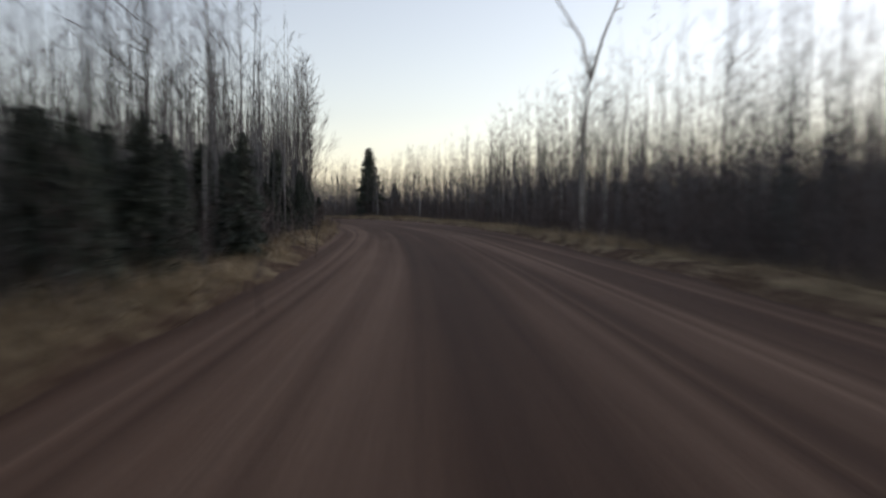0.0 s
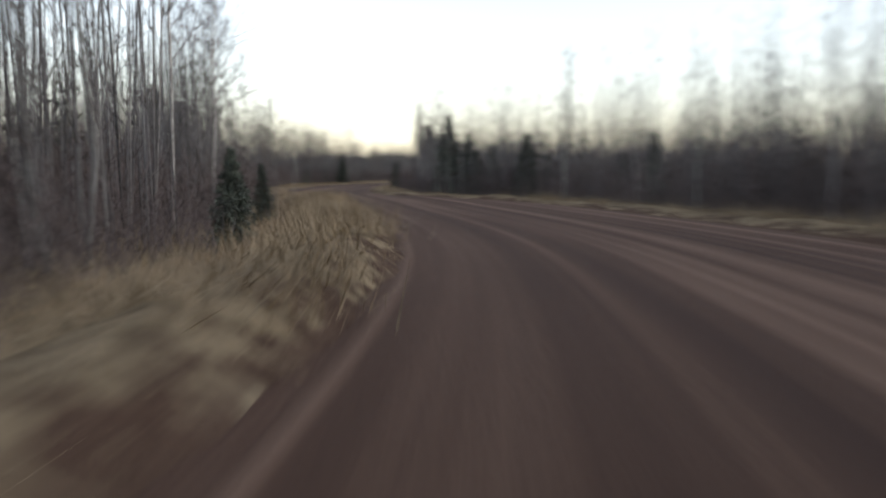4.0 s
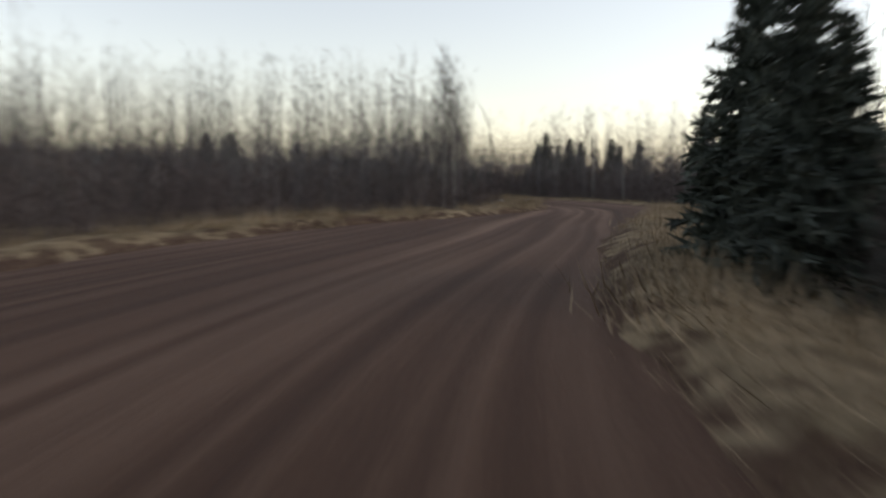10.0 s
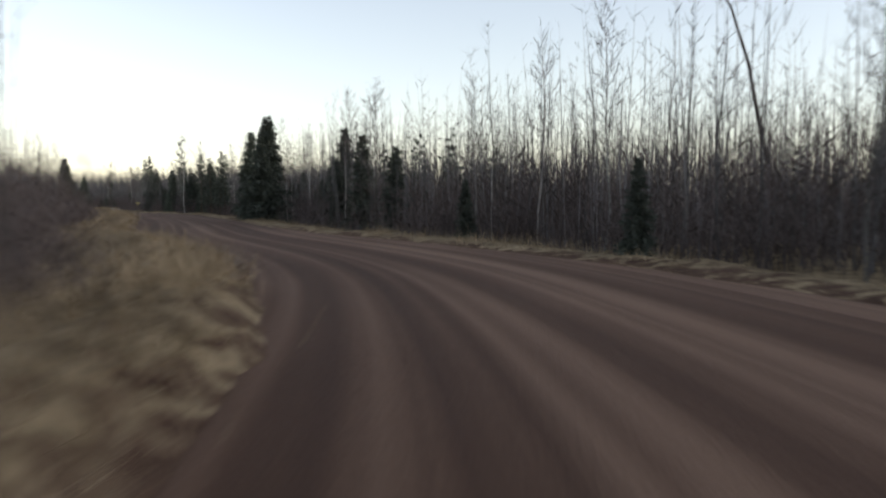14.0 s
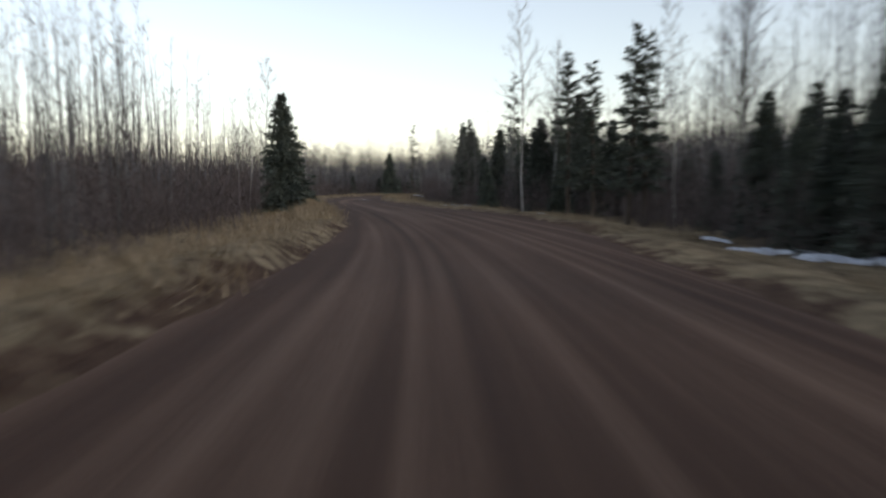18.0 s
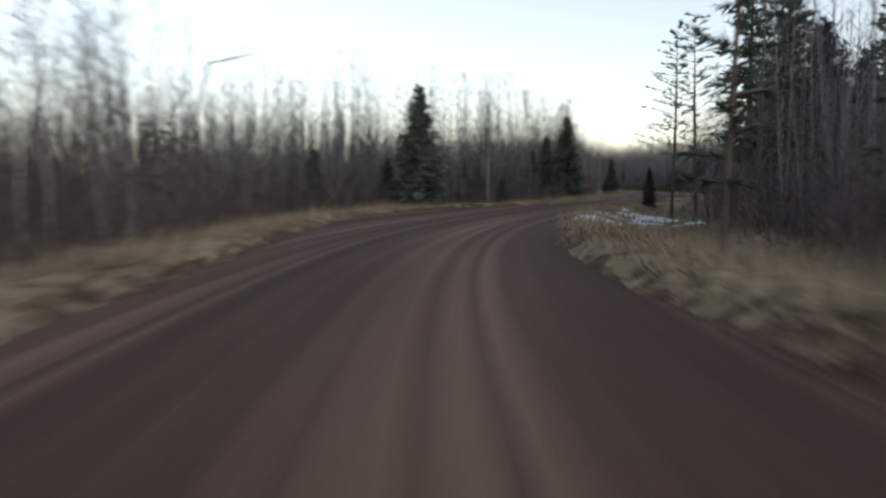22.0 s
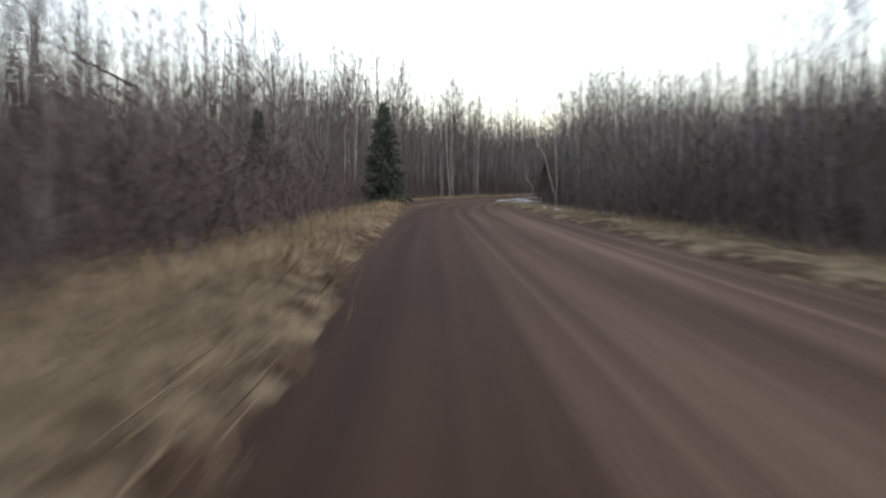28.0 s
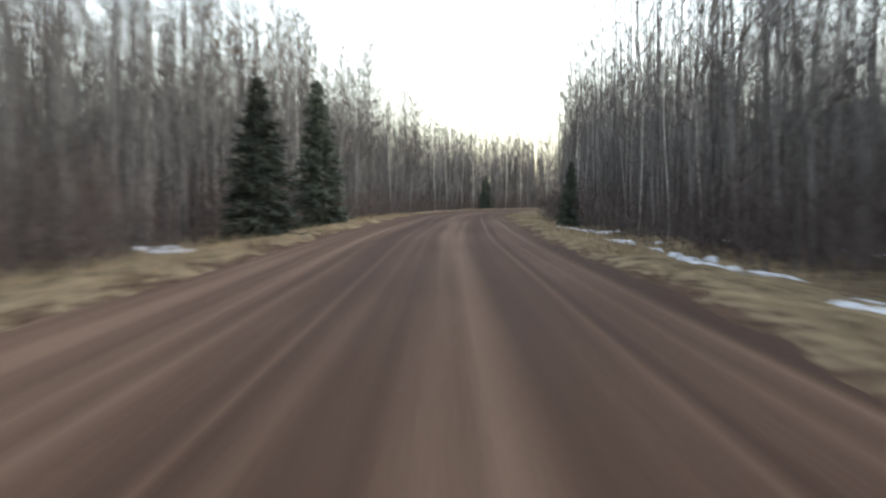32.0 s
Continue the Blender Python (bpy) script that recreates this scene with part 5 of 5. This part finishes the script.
# grass: thick on the berm and in the ditch, thinner into the woods
def build_grass():
    tufts = [grass_tuft(np.random.default_rng(130 + i), 0.5, 18, spread=0.42, flat=0.75 * (i % 5 < 3)) for i in range(10)]
    rows = []
    for side in (-1, 1):
        k = 25000
        s = rng.uniform(FIRST, LAST - 100, k)
        tab = np.array(WOODS[side], float)
        wide = np.interp(s, tab[:, 0], tab[:, 1]) + 2.5
        d = rng.beta(1.0, 1.9, k) * wide - 0.05
        xy = beside(s, side, d)
        _, _, dd = nearest(xy)
        ok = (dd > d * 0.8 - 0.1) & (rng.uniform(0, 1, k) < 0.3 + 0.55 * growth(s, side))
        clump = np.clip(0.8 + 0.7 * waves(xy, 1.7, 4.0) + 0.4 * waves(xy, 6.0, 1.0), 0.25, 2.0)
        size = clump * rng.uniform(0.6, 1.3, k) * np.interp(d, [0, 0.3, 0.7, 2.5, 4, 8], [0.3, 0.6, 1.2, 1.4, 1.2, 0.9]) * (0.5 + 0.62 * growth(s, side))
        size = np.minimum(size, 1.4)
        ok &= ((xy[:, None] - SNOW_AT[None, :, :2]) ** 2).sum(-1).min(1) > 0.6 * SNOW_AT[((xy[:, None] - SNOW_AT[None, :, :2]) ** 2).sum(-1).argmin(1), 2] ** 2
        rows.append((xy[ok], floor_z(xy[ok]), size[ok]))
    stuff("dry_grass", tufts, rows, STRAW, "pale dry straw grass matted along the road verge", "grass")


build_grass()



# ---- old snow in the ditches ----


def snow_piece(x, y, r, grain, g):
    """One low piece of old snow with a ragged rim, laid along the ditch."""
    n, rings = 34, 4
    ph = g.uniform(0, 6.28, 5)
    verts, faces, radial = [(x, y)], [], [0.0]
    rim = [1 + 0.3 * math.sin(2 * a + ph[0]) + 0.27 * math.sin(3 * a + ph[1]) + 0.22 * math.sin(5 * a + ph[2]) + 0.2 * math.sin(9 * a + ph[3]) + g.normal(0, 0.2) for a in np.arange(n) * 6.283 / n]
    for j in range(1, rings + 1):
        for i in range(n):
            a = 6.283 * i / n
            e = max(0.15, rim[i]) * j / rings
            px, py = r * e * math.cos(a) * 1.6, r * e * math.sin(a) * 0.7
            verts.append((x + px * math.cos(grain) - py * math.sin(grain), y + px * math.sin(grain) + py * math.cos(grain)))
            radial.append(j / rings)
    faces += [(0, 1 + i, 1 + (i + 1) % n) for i in range(n)]
    for j in range(rings - 1):
        for i in range(n):
            p, t = 1 + j * n + i, 1 + j * n + (i + 1) % n
            faces += [(p, p + n, t), (t, p + n, t + n)]
    verts, radial = np.array(verts), np.array(radial)
    z = floor_z(verts) + (0.02 + 0.04 * min(r, 1)) * (1 - radial ** 2) + (0.03 * waves(verts, 0.16) + 0.025 * waves(verts, 0.07)) * (radial < 0.9) + 0.035 - 0.09 * (radial > 0.9)
    return np.column_stack([verts, z]), np.array(faces)


def snow_patch(x, y, r, k):
    """Several pieces of one thawing drift, with grass between them."""
    g = np.random.default_rng(300 + k)
    si = nearest(np.array([[x, y]]))[0][0]
    along = at(si + 1, 0) - at(si - 1, 0)
    grain = math.atan2(along[1], along[0])
    base = np.array([x, y, float(floor_z(np.array([[x, y]]))[0])])
    root = new("snow_patch")
    root.empty_display_size, root.location = 0.3, base
    for piece in range(2 if r < 0.32 else 3 if r < 0.75 else 5):
        u, w = (g.normal(0, 0.95 * r), g.normal(0, 0.7 * r)) if piece else (0, 0)
        cx, cy, cr = x + u * math.cos(grain) - w * math.sin(grain), y + u * math.sin(grain) + w * math.cos(grain), r * g.uniform(0.15, 0.6)
        if piece and nearest(np.array([[cx, cy]]))[2][0] < 0.5 + cr:
            continue
        v, f = snow_piece(cx, cy, cr, grain + g.normal(0, 0.45), g)
        o = new("snow_lump", mesh_from("snow_lump", v - base, f, SNOW, True))
        o.parent = root
    tagged(root, "ragged patch of old white snow in the dry grass", "snow", "snow patches in the ditch")


for k, (x, y, r) in enumerate(SNOW_PATCHES):
    if nearest(np.array([[x, y]]))[2][0] > 0.7:
        snow_patch(x, y, r, k)


# ---- standing water on the road ----
def puddle(s0, n0, length, width, k):
    g = np.random.default_rng(400 + k)
    m = 40
    a = np.linspace(0, 2 * np.pi, m, endpoint=False)
    wob = 1 + 0.22 * np.sin(2 * a + g.uniform(0, 6)) + 0.15 * np.sin(5 * a + g.uniform(0, 6)) + 0.08 * np.sin(9 * a + g.uniform(0, 6))
    ss, nn = s0 + length / 2 * wob * np.cos(a), n0 + width / 2 * wob * np.sin(a)
    c = at(s0, n0)
    xy = np.vstack([c[None], at(ss, nn)])
    l, r = edge(np.concatenate([[s0], ss]), -1), edge(np.concatenate([[s0], ss]), 1)
    u = (np.concatenate([[n0], nn]) - l) / (r - l)
    z = 0.004 + 0.03 * np.sin(np.pi * np.clip(u, 0, 1)) + 0.024
    z[0] = z.max()
    z[1:] = z[0] - 0.004
    v = np.column_stack([xy - c, z - z[0]])
    rim = v[1:].copy()
    rim[:, 2] -= 0.06
    rim[:, :2] *= 1.05
    v = np.vstack([v, rim])
    f = [(0, 1 + (i + 1) % m, 1 + i) for i in range(m)]
    for i in range(m):
        p, q = 1 + i, 1 + (i + 1) % m
        f += [(p, q, p + m), (q, q + m, p + m)]
    ob = new("puddle", mesh_from("puddle", v, np.array(f), WATER, True))
    ob.location = (c[0], c[1], z[0])
    tagged(ob, "shallow muddy puddle reflecting the pale sky", "puddle", "puddles on the road")


PUDDLES = [  # along, right of the line, length, width
    (493.0, 3.1, 4.6, 2.0), (497.6, 4.4, 7.5, 0.9), (491.8, 3.9, 3.4, 0.6), (420.2, 1.0, 1.9, 0.3), (418.4, 1.5, 2.0, 0.35), (416.4, 2.1, 1.9, 0.35)]
for k, (s0, n0, length, width) in enumerate(PUDDLES):
    puddle(s0, n0, length, width, k)


# ---- fallen and broken trees ----
def log_thing(name, paths, label):
    """paths: (part name, points, first and last radius)."""
    mat = DARKWOOD if name in ("broken_tree", "dead_snag") else DEADWOOD
    root = new(name)
    root.location = paths[0][1][0]
    for pname, pts, r0, r1 in paths:
        g = Geo()
        pts = np.array(pts, float) - np.array(paths[0][1][0])
        g.tube(pts, np.linspace(r0, r1, len(pts)), 7)
        o = new(pname, mesh_from(pname, *g.arrays(), mat, True))
        o.parent = root
    tagged(root, label, "dead tree")


log_thing("fallen_birch", [("trunk", [(-140.0, 200.3, -0.3), (-140.6, 201.1, 0.9), (-141.3, 202.1, 1.9)], 0.090, 0.040),
    ("crossing_trunk", [(-141.1, 201.9, -0.3), (-140.6, 201.3, 1.0), (-140.4, 200.4, 1.6)], 0.060, 0.020)],
          "pale dead birches leaning crossed among the saplings")
log_thing("leaning_birch", [("trunk", [(-476.4, 329.5, -0.3), (-477.2, 329.6, 1.4), (-478.6, 329.7, 2.0), (-479.1, 330.0, 3.1), (-480.1, 329.7, 4.8)], 0.085, 0.015)],
          "pale crooked birch leaning over snow in the ditch")
log_thing("broken_tree", [("stump", [(-482.4, 338.4, -0.3), (-482.5, 338.4, 1.4), (-482.5, 338.4, 3.0)], 0.200, 0.150),
    ("fallen_log", [(-483.1, 338.4, 3.1), (-482.4, 338.4, 3.0), (-481.3, 338.2, 2.7)], 0.085, 0.050)],
          "dark broken stump with its snapped log resting across")
log_thing("dead_snag", [("trunk", [(-172.4, 234.4, -0.3), (-173.3, 233.8, 4.1), (-173.8, 233.5, 7.1), (-174.4, 233.1, 9.4), (-175.4, 232.4, 11.2)], 0.110, 0.020)],
          "tall bent dead snag standing over the bare woods")
log_thing("dead_snag", [("trunk", [(-335.4, 231.2, -0.3), (-335.4, 231.2, 4.1), (-335.5, 231.8, 6.7), (-335.5, 233.0, 7.0), (-335.4, 234.2, 7.3)], 0.090, 0.020)],
          "dead tree with its top snapped sideways")
log_thing("dead_snag", [("trunk", [(-139.9, 205.0, -0.3), (-139.6, 204.9, 1.6), (-140.0, 205.0, 3.2)], 0.090, 0.030)],
          "short pale dead stem among grey saplings")
log_thing("leaning_birch", [("trunk", [(-459.3, 321.8, -0.3), (-459.9, 321.0, 3.5), (-460.3, 320.5, 4.7)], 0.070, 0.020)],
          "thin white birch leaning away from the road")
log_thing("forked_aspen", [("trunk", [(0.6, 34.0, -0.3), (0.6, 34.0, 4.9), (0.9, 34.0, 7.1)], 0.130, 0.090),
    ("limb", [(0.9, 34.0, 7.1), (0.5, 34.0, 8.9), (-0.6, 34.0, 10.7), (-1.3, 34.0, 12.2)], 0.075, 0.020),
    ("limb", [(0.9, 34.0, 7.1), (1.4, 34.0, 8.9), (2.1, 33.9, 10.6), (2.6, 33.9, 12.2)], 0.075, 0.020),
    ("branch", [(0.3, 34.0, 9.4), (-0.2, 34.0, 9.6), (-0.6, 34.0, 10.0)], 0.030, 0.010),
    ("branch", [(1.9, 33.9, 10.1), (2.3, 33.9, 10.2), (2.5, 33.9, 11.0)], 0.030, 0.010)],
          "tall leafless forked aspen rising above the saplings")


# ---- roadside sign and posts ----
YELLOW = material("faded_yellow_paint", (0.40, 0.33, 0.14), (0.55, 0.47, 0.24), 12, 2.0, 0.6, 0.1)
POST_WOOD = material("grey_post_wood", (0.09, 0.075, 0.06), (0.2, 0.17, 0.14), 20, 2.0, 0.9, 0.4, 0.1, (1, 1, 0.3))


def box(sx, sy, sz, z0, bevel=0.008):
    bm = bmesh.new()
    bmesh.ops.create_cube(bm, size=1)
    for v in bm.verts:
        v.co = Vector((v.co.x * sx, v.co.y * sy, (v.co.z + 0.5) * sz + z0))
    bmesh.ops.bevel(bm, geom=bm.edges[:], offset=bevel, segments=2, affect="EDGES")
    me = bpy.data.meshes.new("box")
    bm.to_mesh(me)
    bm.free()
    return me


def small_sign(x, y, turn, post_h, w, h):
    root = new("roadside_sign")
    z = float(floor_z(np.array([[x, y]]))[0])
    root.matrix_basis = Matrix.Translation((x, y, z)) @ Matrix.Rotation(turn, 4, "Z")
    for name, me, mat in (("post", box(0.07, 0.05, post_h + 0.3, -0.3), POST_WOOD), ("plate", box(w, 0.012, h, post_h - h * 0.6, 0.003), YELLOW)):
        me.name = name
        me.materials.append(mat)
        o = new(name, me)
        o.parent = root
        if name == "plate":
            o.location.y = -0.034
    tagged(root, "small faded yellow sign on a grey post in the grass", "sign")


RUST = material("clinging_rust_leaves", (0.10, 0.052, 0.03), (0.23, 0.125, 0.07), 9, 0.8, 0.8, 0.0, 0.35, island=True)


def leafy_oak(x, y, h):
    """A bare tree that keeps loose tufts of dead leaves on its upper limbs."""
    g = np.random.default_rng(77)
    trunk, crown = bare_tree(g, h, 30, 4, 6, lean=0.05, spread=0.3, first=0.35)
    tips = crown[0][g.integers(0, len(crown[0]), 420)]
    tips = tips[tips[:, 2] > 0.5 * h]
    c = np.repeat(tips, 3, axis=0) + g.normal(0, 0.12, (3 * len(tips), 3))
    a, b = g.normal(0, 0.06, c.shape), g.normal(0, 0.06, c.shape)
    v = np.stack([c, c + a, c + b], 1).reshape(-1, 3)
    f = np.arange(len(v)).reshape(-1, 3)
    root = thing("oak", (("trunk", mesh_from("trunk", *trunk, BARK, True)), ("crown", mesh_from("crown", *crown, TWIG)), ("leaves", mesh_from("leaves", v, f, RUST))),
                 "tall bare tree with rust brown leaves still clinging", "tree")
    place(root, x, y, float(floor_z(np.array([[x, y]]))[0]))


small_sign(-219.1, 221.9, 1.28, 1.35, 0.21, 0.16)
leafy_oak(-524.3, 357.6, 14.5)
